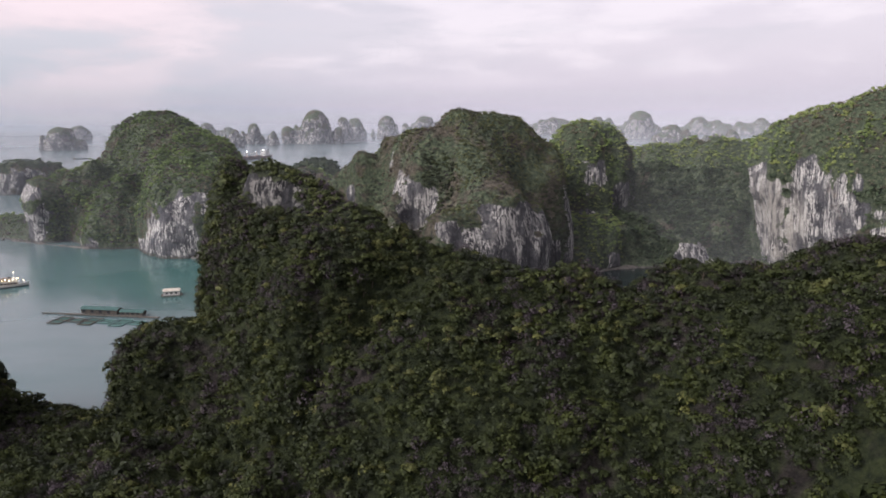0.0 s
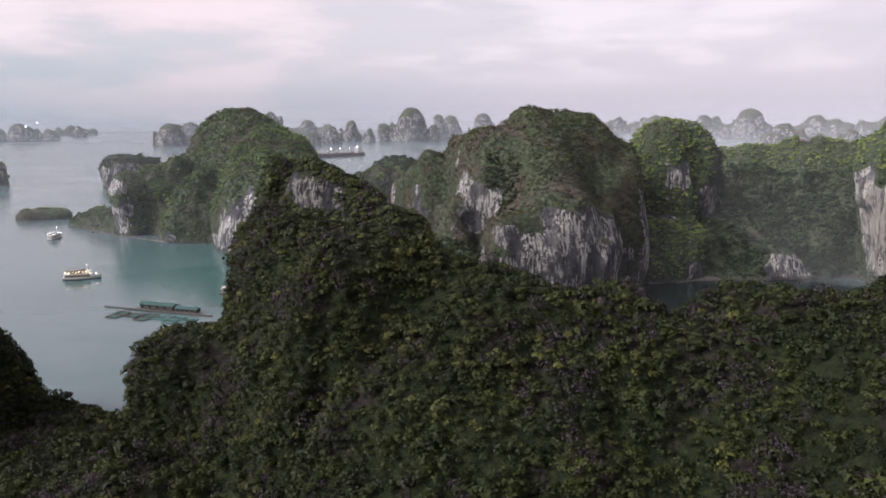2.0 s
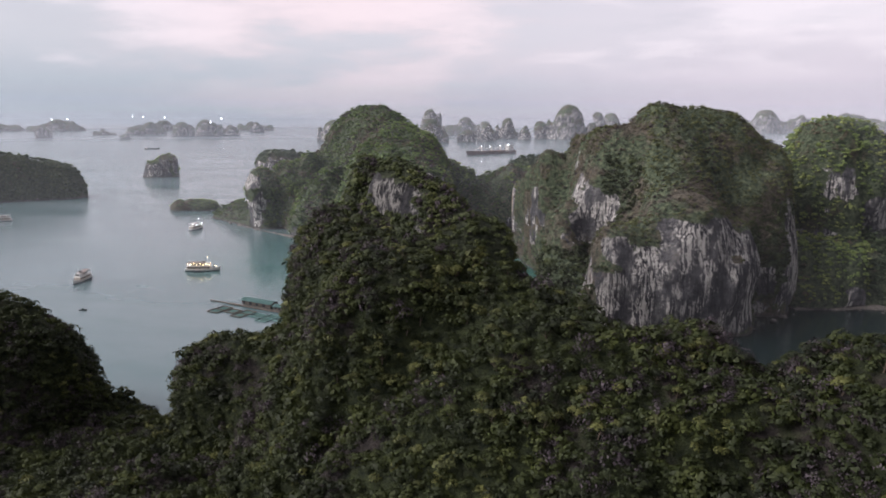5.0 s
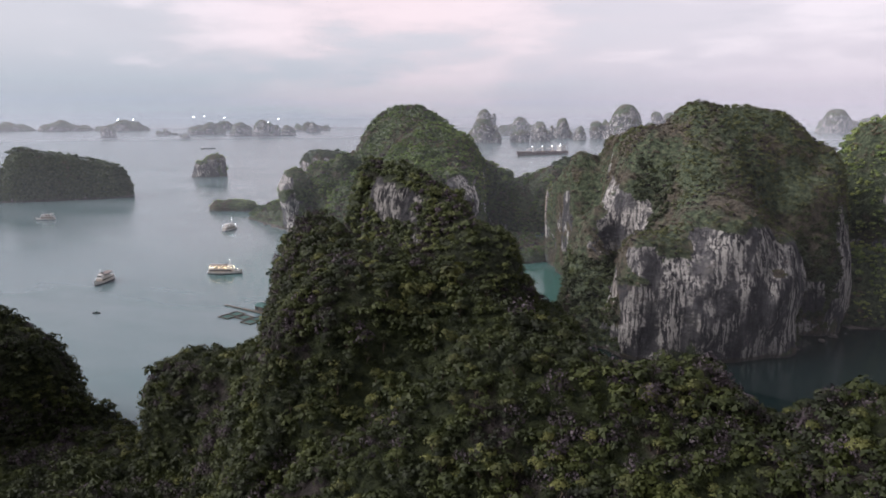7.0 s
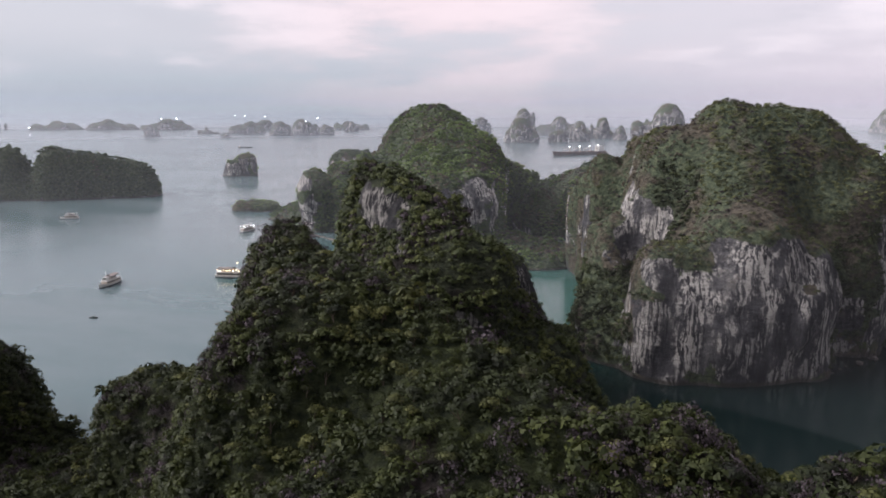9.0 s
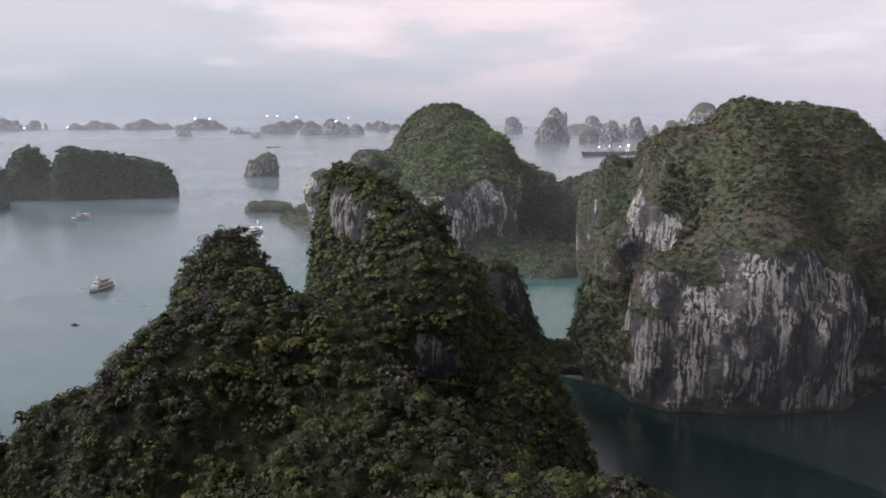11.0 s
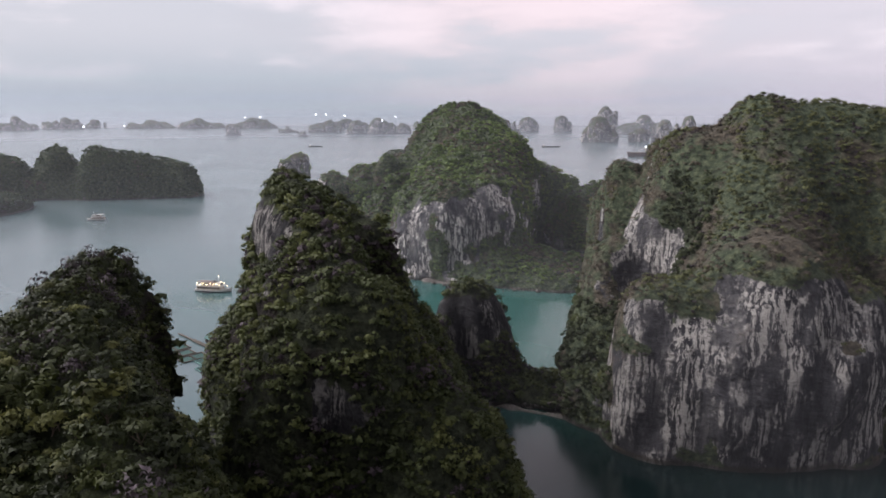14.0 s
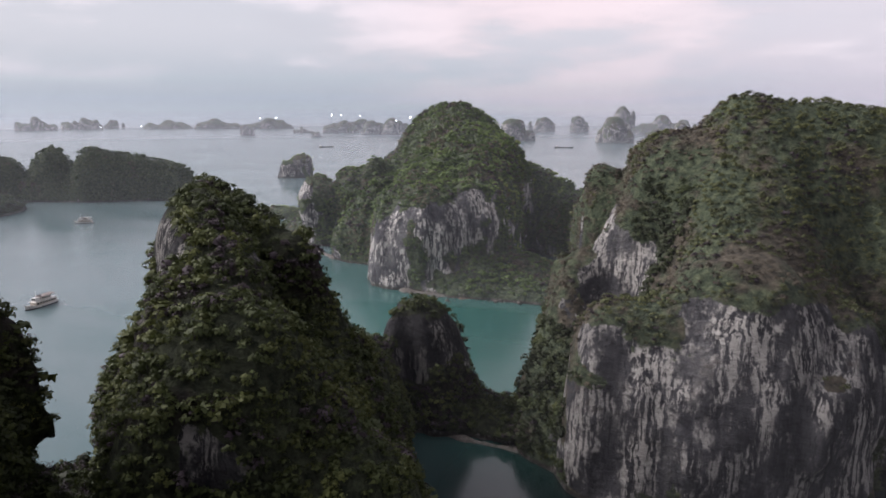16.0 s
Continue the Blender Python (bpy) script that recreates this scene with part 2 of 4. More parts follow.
def mesh_of(name, verts, faces, mat):
    """A mesh from arrays; faces are all quads or all triangles."""
    me = bpy.data.meshes.new(name)
    verts, faces = np.asarray(verts, np.float32), np.asarray(faces, np.int32)
    k = faces.shape[1]
    me.vertices.add(len(verts))
    me.vertices.foreach_set("co", verts.ravel())
    me.loops.add(faces.size)
    me.loops.foreach_set("vertex_index", faces.ravel())
    me.polygons.add(len(faces))
    me.polygons.foreach_set("loop_start", np.arange(0, faces.size, k, dtype=np.int32))
    me.polygons.foreach_set("loop_total", np.full(len(faces), k, np.int32))
    me.update(calc_edges=True)
    me.validate()
    me.materials.append(mat)
    return me


def part(name, bm, mat, parent, label=""):
    """Links a bmesh, or ready mesh data, as one mesh object under a thing or a part."""
    if isinstance(bm, bmesh.types.BMesh):
        me = bpy.data.meshes.new(name)
        bm.to_mesh(me)
        bm.free()
        me.materials.append(mat)
    else:
        me = bm
    ob = new(name, me)
    ob.parent = parent
    return tagged(ob, label)


def lattice(ix, iy, iz, seed):
    h = (ix * 374761393 + iy * 668265263 + iz * 2147483647 + seed * 974634777) & 0xFFFFFFFF
    h = ((h ^ (h >> 13)) * 1274126177) & 0xFFFFFFFF
    return ((h ^ (h >> 16)) & 0xFFFF) / 32767.5 - 1.0


def fuzz(p, seed=0):
    """Smooth value noise in -1..1 at the points p (n x 3)."""
    i = np.floor(p).astype(np.int64)
    f = p - i
    f = f * f * (3 - 2 * f)
    out = 0
    for dx in (0, 1):
        for dy in (0, 1):
            for dz in (0, 1):
                w = (f[:, 0] if dx else 1 - f[:, 0]) * (f[:, 1] if dy else 1 - f[:, 1]) * (f[:, 2] if dz else 1 - f[:, 2])
                out = out + w * lattice(i[:, 0] + dx, i[:, 1] + dy, i[:, 2] + dz, seed)
    return out


def spur(p0, p1, a=4.0, b=2.0, skew=(0, 0)):
    """One spur of a hill, from (x, y, height, half width) to the next; a: how cliff-like, b: how flat its top, skew: where its foot lies from its crest."""
    return (*p0, *p1, a, b, *skew)


def lobe(x, y, h, w, a=4.0, b=2.0, skew=(0, 0)):
    return spur((x, y, h, w), (x + 0.1, y, h, w), a, b, skew)


def solid(x, y, z, spurs, blend):
    f = None
    for x0, y0, h0, w0, x1, y1, h1, w1, a, b, sx, sy in spurs:
        ex, ey = x1 - x0, y1 - y0
        t = np.clip(((x - x0) * ex + (y - y0) * ey) / (ex * ex + ey * ey), 0, 1)
        h, w = h0 + (h1 - h0) * t, w0 + (w1 - w0) * t
        u = np.maximum(z, 0.0) / h
        k = np.clip(1 - u, 0, 1)
        r = np.hypot(x - x0 - ex * t - sx * k, y - y0 - ey * t - sy * k) / w
        F = r ** b + u ** a
        g = np.sqrt((b * np.maximum(r, 0.05) ** (b - 1) / w) ** 2 + (a * np.maximum(u, 0.05) ** (a - 1) / h) ** 2 + 1e-5)
        d = np.clip((1 - F) / g, -30, 30)
        if f is None:
            f = d
        else:
            q = np.clip(0.5 + 0.5 * (f - d) / blend, 0, 1)
            f = d + (f - d) * q + blend * q * (1 - q)
    return f


def hill_mesh(name, spurs, cell, mat, seed=1, rough=1.0, blend=6.0, gullies=0.0):
    """Solid of the spurs, weathered by noise, skinned with even quads (surface nets)."""
    s = np.array(spurs)
    wmax = max(s[:, 3].max(), s[:, 7].max()) + 10
    lo = np.array([min(s[:, 0].min(), s[:, 4].min()) - wmax, min(s[:, 1].min(), s[:, 5].min()) - wmax, -3 - 2 * cell])
    hi = np.array([max(s[:, 0].max(), s[:, 4].max()) + wmax, max(s[:, 1].max(), s[:, 5].max()) + wmax, max(s[:, 2].max(), s[:, 6].max()) + 12])
    n = np.ceil((hi - lo) / cell).astype(int) + 1
    ax = [(lo[i] + np.arange(n[i]) * cell).astype(np.float32) for i in range(3)]
    X, Y, Z = np.meshgrid(*ax, indexing="ij")
    f = solid(X, Y, Z, spurs, blend)
    band = np.abs(f) < 12
    p = np.stack([X[band], Y[band], Z[band]], 1).astype(np.float64)
    big = fuzz(p / (26, 26, 30), seed) * 4.5 + fuzz(p / (11, 11, 15), seed + 1) * 2.4
    small = fuzz(p / (5, 5, 8), seed + 2) * 1.1 + fuzz(p / (3.2, 3.2, 17), seed + 3) * 1.0 + fuzz(p / 2.6, seed + 4) * 0.5
    gully = fuzz(p / (15, 15, 160), seed + 5)
    gully = (np.abs(gully) - 0.30) * 15.0 * gullies
    f[band] += (big + small) * rough + gully * np.clip(p[:, 2] / 12, 0, 1) * np.clip((hi[2] - 20 - p[:, 2]) / 25, 0, 1)
    f[:, :, 0] = f[:, :, -1] = f[0] = f[-1] = f[:, 0] = f[:, -1] = -5
    inside = f > 0
    base = [n[0] - 1, n[1] - 1, n[2] - 1]
    acc, cnt = np.zeros((*base, 3), np.float32), np.zeros(base, np.int16)
    for axis in range(3):
        for oa in (0, 1):
            for ob in (0, 1):
                o0, o1 = [0, 0, 0], [0, 0, 0]
                others = [i for i in range(3) if i != axis]
                o0[others[0]] = o1[others[0]] = oa
                o0[others[1]] = o1[others[1]] = ob
                o1[axis] = 1
                s0 = tuple(slice(o, o + m) for o, m in zip(o0, base))
                s1 = tuple(slice(o, o + m) for o, m in zip(o1, base))
                cross = inside[s0] != inside[s1]
                idx = np.nonzero(cross)
                fa, fb = f[s0][idx], f[s1][idx]
                t = fa / (fa - fb)
                pt = np.zeros((len(t), 3), np.float32)
                pt[:, axis] = t
                pt[:, others[0]], pt[:, others[1]] = oa, ob
                acc[idx] += pt
                cnt[idx] += 1
    cells = np.nonzero(cnt)
    number = np.full(base, -1, np.int32)
    number[cells] = np.arange(len(cells[0]))
    verts = (np.stack(cells, 1) + acc[cells] / cnt[cells][:, None]) * cell + lo
    faces = []
    for axis in range(3):
        b_, c_ = (axis + 1) % 3, (axis + 2) % 3
        sl0, sl1 = [slice(1, m) for m in base], [slice(1, m) for m in base]
        sl0[axis], sl1[axis] = slice(0, base[axis]), slice(1, base[axis] + 1)
        i0, i1 = inside[tuple(sl0)], inside[tuple(sl1)]
        idx = np.stack(np.nonzero(i0 != i1), 1)
        out = i0[tuple(idx.T)]
        start = np.array([1, 1, 1])
        start[axis] = 0
        idx = idx + start
        eb, ec = np.zeros(3, int), np.zeros(3, int)
        eb[b_], ec[c_] = 1, 1
        q = np.stack([number[tuple((idx - o).T)] for o in (eb * 0, eb, eb + ec, ec)], 1)
        q[~out] = q[~out][:, ::-1]
        faces.append(q)
    faces = np.concatenate(faces)
    # crumbs that the weathering cut loose are dropped
    lab = np.arange(len(verts))
    for _ in range(60):
        low = lab[faces].min(1)
        nxt = lab.copy()
        for k in range(4):
            np.minimum.at(nxt, faces[:, k], low)
        nxt = nxt[nxt]
        if (nxt == lab).all():
            break
        lab = nxt
    keep = np.bincount(lab, minlength=len(verts))[lab] > 0.012 * len(verts)
    number = np.cumsum(keep) - 1
    faces = number[faces[keep[faces[:, 0]]]]
    verts = verts[keep]
    me = mesh_of(name, verts, faces, mat)
    me.polygons.foreach_set("use_smooth", np.ones(len(me.polygons), bool))
    return me, verts, faces


def spots(verts, faces, spacing, rng, naked, low=2.0):
    """Places for plants on a hill, none on the naked rock."""
    q = verts[faces]
    nrm = np.cross(q[:, 2] - q[:, 0], q[:, 3] - q[:, 1])
    area = np.linalg.norm(nrm, axis=1)
    nrm /= np.maximum(area, 1e-6)[:, None]
    area *= 0.5
    mid = q.mean(1)
    free = 1 - naked[faces].mean(1)
    want = np.where((mid[:, 2] > low) & (nrm[:, 2] > -0.25), np.clip((free - 0.45) / 0.25, 0, 1), 0) * area / spacing ** 2
    k = np.floor(want + rng.random(len(want))).astype(int)
    pick = np.repeat(np.arange(len(k)), k)
    u, v = rng.random(len(pick)), rng.random(len(pick))
    a = q[pick]
    pts = (a[:, 0] * (1 - u)[:, None] + a[:, 1] * u[:, None]) * (1 - v)[:, None] + (a[:, 3] * (1 - u)[:, None] + a[:, 2] * u[:, None]) * v[:, None]
    return pts, nrm[pick]


def crown(count, leaf, rng, lumps=5, tall=0.8, ruffle=0.38, inside=1.0):
    """Leaf sprays of one crown of about unit radius: blades on several lumps, turned roughly outwards."""
    c = rng.normal(size=(lumps, 3))
    c = c / np.linalg.norm(c, axis=1)[:, None] * 0.55
    c[:, 2] = np.abs(c[:, 2]) * tall
    r = rng.uniform(0.38, 0.62, lumps)
    which = rng.integers(0, lumps, count)
    d = rng.normal(size=(count, 3))
    d[:, 2] = np.where(d[:, 2] < -0.3, -d[:, 2], d[:, 2])
    d /= np.linalg.norm(d, axis=1)[:, None]
    p = c[which] + d * (r[which] * inside * rng.uniform(0.85, 1.06, count))[:, None]
    nr = d + rng.normal(size=(count, 3)) * ruffle
    nr /= np.linalg.norm(nr, axis=1)[:, None]
    t = np.cross(nr, rng.normal(size=(count, 3)))
    t /= np.linalg.norm(t, axis=1)[:, None]
    s = np.cross(nr, t)
    L, W = leaf * rng.uniform(0.7, 1.3, count)[:, None], leaf * rng.uniform(0.35, 0.7, count)[:, None]
    blade = np.stack([p - t * L, p + t * L * 0.7 - s * W * 1.5, p + t * L * 0.7 + s * W * 1.5], 1)
    soft = d * 0.75 + p * 0.5 + nr * 0.25
    soft /= np.linalg.norm(soft, axis=1)[:, None]
    return np.concatenate([blade.reshape(-1, 3), np.repeat(soft, 3, axis=0)], 1)


def leaf_mesh(name, v, mat):
    """Leaf sprays (places and soft normals) as one mesh."""
    me = mesh_of(name, v[:, :3], np.arange(len(v)).reshape(-1, 3), mat)
    me.polygons.foreach_set("use_smooth", np.ones(len(me.polygons), bool))
    me.normals_split_custom_set_from_vertices(v[:, 3:].astype(np.float32))
    return me


def thicket(name, pts, size, kinds, rng, mat, parent=None, lift=0.35, squash=(0.7, 1.1)):
    """Many crowns of given template shapes in one mesh."""
    out = []
    pick = rng.integers(0, len(kinds), len(pts))
    for k, tmpl in enumerate(kinds):
        p = pts[pick == k]
        if not len(p):
            continue
        a = rng.uniform(0, 6.283, len(p))
        s = size * rng.lognormal(0, 0.26, len(p))
        zs = s * rng.uniform(*squash, len(p))
        ca, sa = np.cos(a)[:, None], np.sin(a)[:, None]
        x = (tmpl[None, :, 0] * ca - tmpl[None, :, 1] * sa) * s[:, None] + p[:, 0, None]
        y = (tmpl[None, :, 0] * sa + tmpl[None, :, 1] * ca) * s[:, None] + p[:, 1, None]
        z = (tmpl[None, :, 2] + lift) * zs[:, None] + p[:, 2, None]
        nx = tmpl[None, :, 3] * ca - tmpl[None, :, 4] * sa
        ny = tmpl[None, :, 3] * sa + tmpl[None, :, 4] * ca
        nz = np.broadcast_to(tmpl[None, :, 5], nx.shape)
        out.append(np.stack([x, y, z, nx, ny, nz], 2).reshape(-1, 6))
    me = leaf_mesh(name, np.concatenate(out), mat)
    ob = new(name, me)
    ob.parent = parent
    return ob


RNG = np.random.default_rng(5)
def full_crown(base, fine, big, small, lumps, seed):
    """A closed crown: broad sprays lying on the lumps, finer ones sticking out of them."""
    return np.concatenate([crown(base, big, np.random.default_rng(seed), lumps, 0.8, 0.12, 0.88), crown(fine, small, np.random.default_rng(seed), lumps)])


CROWNS_NEAR = [full_crown(54, 62, 0.185, 0.08, 7, 90 + k) for k in range(8)]
CROWNS_MID = [full_crown(26, 30, 0.27, 0.14, 6, 110 + k) for k in range(6)]
CROWNS_FAR = [full_crown(15, 14, 0.36, 0.20, 5, 130 + k) for k in range(6)]
TWIGS = [crown(74, 0.11, RNG, 7, 1.1) * (1, 1, 1.15, 1, 1, 1) for _ in range(4)]


def nakedness(verts, faces, zones, steep, seed):
    """How bare the rock is at each vertex: in the cliff zones (x, y, z, radius, height, amount), and wherever it is too steep for roots."""
    q = verts[faces]
    fn = np.cross(q[:, 2] - q[:, 0], q[:, 3] - q[:, 1])
    vn = np.zeros_like(verts)
    for k in range(4):
        np.add.at(vn, faces[:, k], fn)
    vn /= np.maximum(np.linalg.norm(vn, axis=1), 1e-6)[:, None]
    n1, n2 = fuzz(verts / (13, 13, 17), seed + 7), fuzz(verts / 5.0, seed + 8)
    bare = np.clip((steep - vn[:, 2] + 0.35 * n1 + 0.2 * n2) / 0.25, 0, 1)
    for x, y, z, r, h, amount in zones:
        d = (((verts[:, 0] - x) / r) ** 4 + ((verts[:, 1] - y) / r) ** 4 + (np.abs(verts[:, 2] - z) / h) ** 3) ** 0.28
        bare = np.maximum(bare, amount * np.clip((1.0 - d + 0.34 * n1 + 0.26 * n2) / 0.22, 0, 1) * np.clip((0.72 - vn[:, 2]) / 0.25, 0, 1))
    return bare


def island(name, label, spurs, cell, mat, plants=(), seed=1, rough=1.0, blend=6.0, steep=-0.2, cliffs=(), group="", gullies=0.0, shy=0.5):
    """An island: rock with its plant cover. plants: (part name, leaf material, templates, spacing, size, zone)."""
    thing = tagged(new(name), label, "island", group)
    me, verts, faces = hill_mesh("rock", spurs, cell, mat, seed, rough, blend, gullies)
    naked = nakedness(verts, faces, cliffs, steep, seed)
    me.attributes.new("bare", "FLOAT", "POINT").data.foreach_set("value", naked.astype(np.float32))
    part("rock", me, None, thing)
    rng = np.random.default_rng(seed)
    for pname, leaf, kinds, spacing, size, zone in plants:
        pts, nrm = spots(verts, faces, spacing, rng, naked, 2.5)
        keep = nrm[:, 1] < shy                      # the far slopes turn away from the bay and stay bare scrub
        if zone:
            keep &= zone(pts, nrm)
        pts = pts[keep]
        if len(pts):
            tagged(thicket(pname, pts, size, kinds, rng, leaf, thing), kind="stuff")
    if shy < 1:
        pts, nrm = spots(verts, faces, 6.0, rng, naked, 2.5)
        pts = pts[nrm[:, 1] >= shy]
        if len(pts) and plants:
            tagged(thicket("sparse_scrub", pts, 2.8, CROWNS_FAR, rng, plants[0][1], thing), kind="stuff")
    return thing, verts, faces

# ---- the sea ----


def sea_sheet():
    bm = bmesh.new()
    rings = [0, 150, 300, 500, 800, 1300, 2100, 3400, 4990, 8000]
    prev = [bm.verts.new((-20, 150, 0))]
    for r in rings[1:]:
        ring = [bm.verts.new((-20 + r * math.cos(k * math.pi / 32), 150 + r * math.sin(k * math.pi / 32), 0)) for k in range(64)]
        for k in range(64):
            j = (k + 1) % 64
            bm.faces.new((prev[0], ring[k], ring[j]) if len(prev) == 1 else (prev[k], ring[k], ring[j], prev[j]))
        prev = ring
    return bm


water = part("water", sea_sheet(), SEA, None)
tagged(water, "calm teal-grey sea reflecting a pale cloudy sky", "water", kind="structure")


def patchy(seed, lo, hi, size=14.0):
    """Zone of plants: where a slow noise lies between lo and hi."""
    def zone(p, nrm):
        v = fuzz(p / size, seed) + 0.4 * fuzz(p / (size * 0.35), seed + 1)
        return (v > lo) & (v < hi)
    return zone


def open_side(zone):
    """The part of the ridge above the low ground in front of it, and its brow."""
    def inner(p, nrm):
        seen = (p[:, 0] > -205) & (p[:, 0] < 0.64 * p[:, 1] + 30) & (p[:, 1] > 135) & (p[:, 2] > 106 - 0.70 * np.hypot(p[:, 0], p[:, 1]))
        brow = (nrm[:, 1] < 0.4) | (p[:, 2] > 26) | (p[:, 0] < -95)
        return seen & brow & zone(p, nrm)
    return inner


# ---- the wooded ridge below the camera ----
RIDGE = [
    spur((-76.9, 266.4, 72.2, 15.2), (-34.6, 226.5, 69.8, 25.8), 2.70, 2.08, (-1.5, -3.5)),
    spur((-40.9, 241.4, 72.7, 43.6), (20.3, 221.8, 58.1, 59.9), 1.20, 1.20, (0.8, -13.6)),
    spur((7, 213.6, 59, 56.3), (33, 213.9, 57.8, 54.3), 1.36, 1.20, (-0.5, -18)),
    spur((36.8, 219.9, 58.5, 51.9), (50.6, 214.2, 60.3, 44.1), 1.20, 1.21, (-1.1, -22)),
    spur((44.5, 217.8, 60.3, 49.2), (53.2, 217.8, 43.2, 49.7), 1.20, 1.34, (0, -22.6)),
    spur((59.1, 215.8, 44, 47.3), (76.4, 210.2, 60.7, 51.8), 1.21, 1.29, (0, -22)),
    spur((69, 213.8, 60.1, 45.9), (109.5, 177.2, 64.7, 65.5), 1.20, 1.58, (10.1, -25.3)),
    spur((120.4, 185.6, 73.8, 65.1), (190, 150, 80, 70), 1.61, 1.60, (5, -18)),
    lobe(-98.6, 235.5, 36.5, 17.3, 2.98, 2.03, (0.3, 0.9)),
    spur((-92, 238, 32, 16), (-62, 234, 46, 24), 2.0, 2.0),
    spur((-90, 272, 14, 22), (-86, 305, 14, 24), 2.0, 2.0),
    spur((-169.8, 217.1, 45.9, 25.3), (-235, 172, 64, 58), 1.81, 1.74, (-0.3, -1.3)),
    spur((-138, 200.2, 7.1, 43.3), (0, 160, 10, 60), 3.86, 1.36, (0, 0.1)),
    spur((0, 150, 10, 60), (150, 110, 30, 80), 1.50, 1.50, (0, 0)),
]
near_plants = [
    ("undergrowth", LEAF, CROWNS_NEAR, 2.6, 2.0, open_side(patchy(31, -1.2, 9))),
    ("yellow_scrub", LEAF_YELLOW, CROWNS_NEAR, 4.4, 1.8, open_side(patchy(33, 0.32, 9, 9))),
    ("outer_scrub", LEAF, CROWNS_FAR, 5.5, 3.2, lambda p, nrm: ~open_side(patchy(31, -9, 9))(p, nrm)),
    ("bare_brushwood", LEAF_DRY, TWIGS, 3.0, 1.7, open_side(patchy(35, 0.06, 9, 13))),
]
_, RIDGE_V, RIDGE_F = island("wooded_ridge", "steep limestone ridge thickly overgrown with evergreen scrub and trees", RIDGE, 2.2, KARST_GREEN, near_plants, 3, 0.7, 5.0, -0.4, gullies=0.3, shy=0.9)



def dry_side(p):
    """The sunny western shoulder of the cliff island and the ground above the grey pillar carry dry brown scrub."""
    return np.clip((2 - p[:, 0]) / 30, -1, 1) * 0.55 - np.clip((p[:, 2] - 88) / 12, 0, 1) * 0.5 + fuzz(p / 22, 41) + 0.4 * fuzz(p / 8, 42)


def gully(p, nrm):
    """Trees in the shady cleft between pillar and bluff, and on the flank below the pillar."""
    cleft = (np.hypot((p[:, 0] + 3) / 10, (p[:, 1] - 448) / 24) < 1) & (p[:, 2] < 82)
    flank = (p[:, 0] < 0) & (p[:, 1] < 446) & (p[:, 2] < 34)
    east = (p[:, 0] > 62) & (p[:, 1] < 480) & (p[:, 2] < 60)
    return cleft | flank | east


mid_plants = [
    ("undergrowth", LEAF_OLIVE, CROWNS_MID, 2.4, 1.05, lambda p, nrm: (dry_side(p) < 0.15) & ~gully(p, nrm)),
    ("dry_scrub", LEAF_SCRUB, CROWNS_MID, 3.0, 0.95, lambda p, nrm: (dry_side(p) > -0.1) & ~gully(p, nrm)),
    ("bare_brushwood", LEAF_DRY, CROWNS_MID, 4.2, 1.0, patchy(45, 0.2, 9)),
    ("gully_growth", LEAF_TOWER, CROWNS_MID, 2.3, 1.7, gully),
]
dark_plants = [
    ("undergrowth", LEAF_TOWER, CROWNS_MID, 2.35, 1.6, patchy(41, -0.6, 9)),
    ("bare_brushwood", LEAF_DRY, CROWNS_MID, 3.2, 1.4, patchy(45, 0.1, 9)),
]
KNOB = [
    spur((-102.4, 343.9, 86.6, 13), (-64.7, 345.1, 72.1, 13), 1.75, 3.11, (-5.8, 3.6)),
    spur((-79.3, 327.1, 85.8, 15.1), (-40.7, 303.9, 67, 25), 1.80, 2.21, (-8.4, -4.1)),
    spur((-28.7, 316.1, 47.8, 24), (-18.3, 317.2, 37.8, 24), 1.90, 2.10),
    spur((-77.5, 314.9, 53, 26), (-60, 326, 50, 30), 2.59, 2.10, (1.7, 11.7)),
    spur((-55.7, 348.2, 46.1, 17), (-70.8, 381, 31.8, 13), 2.10, 1.99, (-0.9, -0.7)),
    lobe(-70, 400.8, 42.1, 13.2, 3.65, 2.66, (5.8, 8.1)),
    spur((-65.3, 406.2, 6.5, 14.9), (-7.2, 425.2, 3, 21.7), 2.18, 2.01, (-1.5, 4.2)),
    spur((-82, 328, 82, 13), (-57, 317, 77, 13), 6.0, 2.8),
]
island("tower_island", "dark limestone tower with scrub on its crown and flanks", KNOB, 1.6, KARST_DARK, dark_plants, 11, 0.5, 5.0, -0.1, shy=0.8, gullies=0.3, cliffs=
       [(-70, 312, 74, 22, 9, 1.0), (-52, 302, 58, 8, 12, 0.7), (-66, 400, 30, 14, 14, 0.8), (-30, 296, 40, 8, 8, 0.7)])

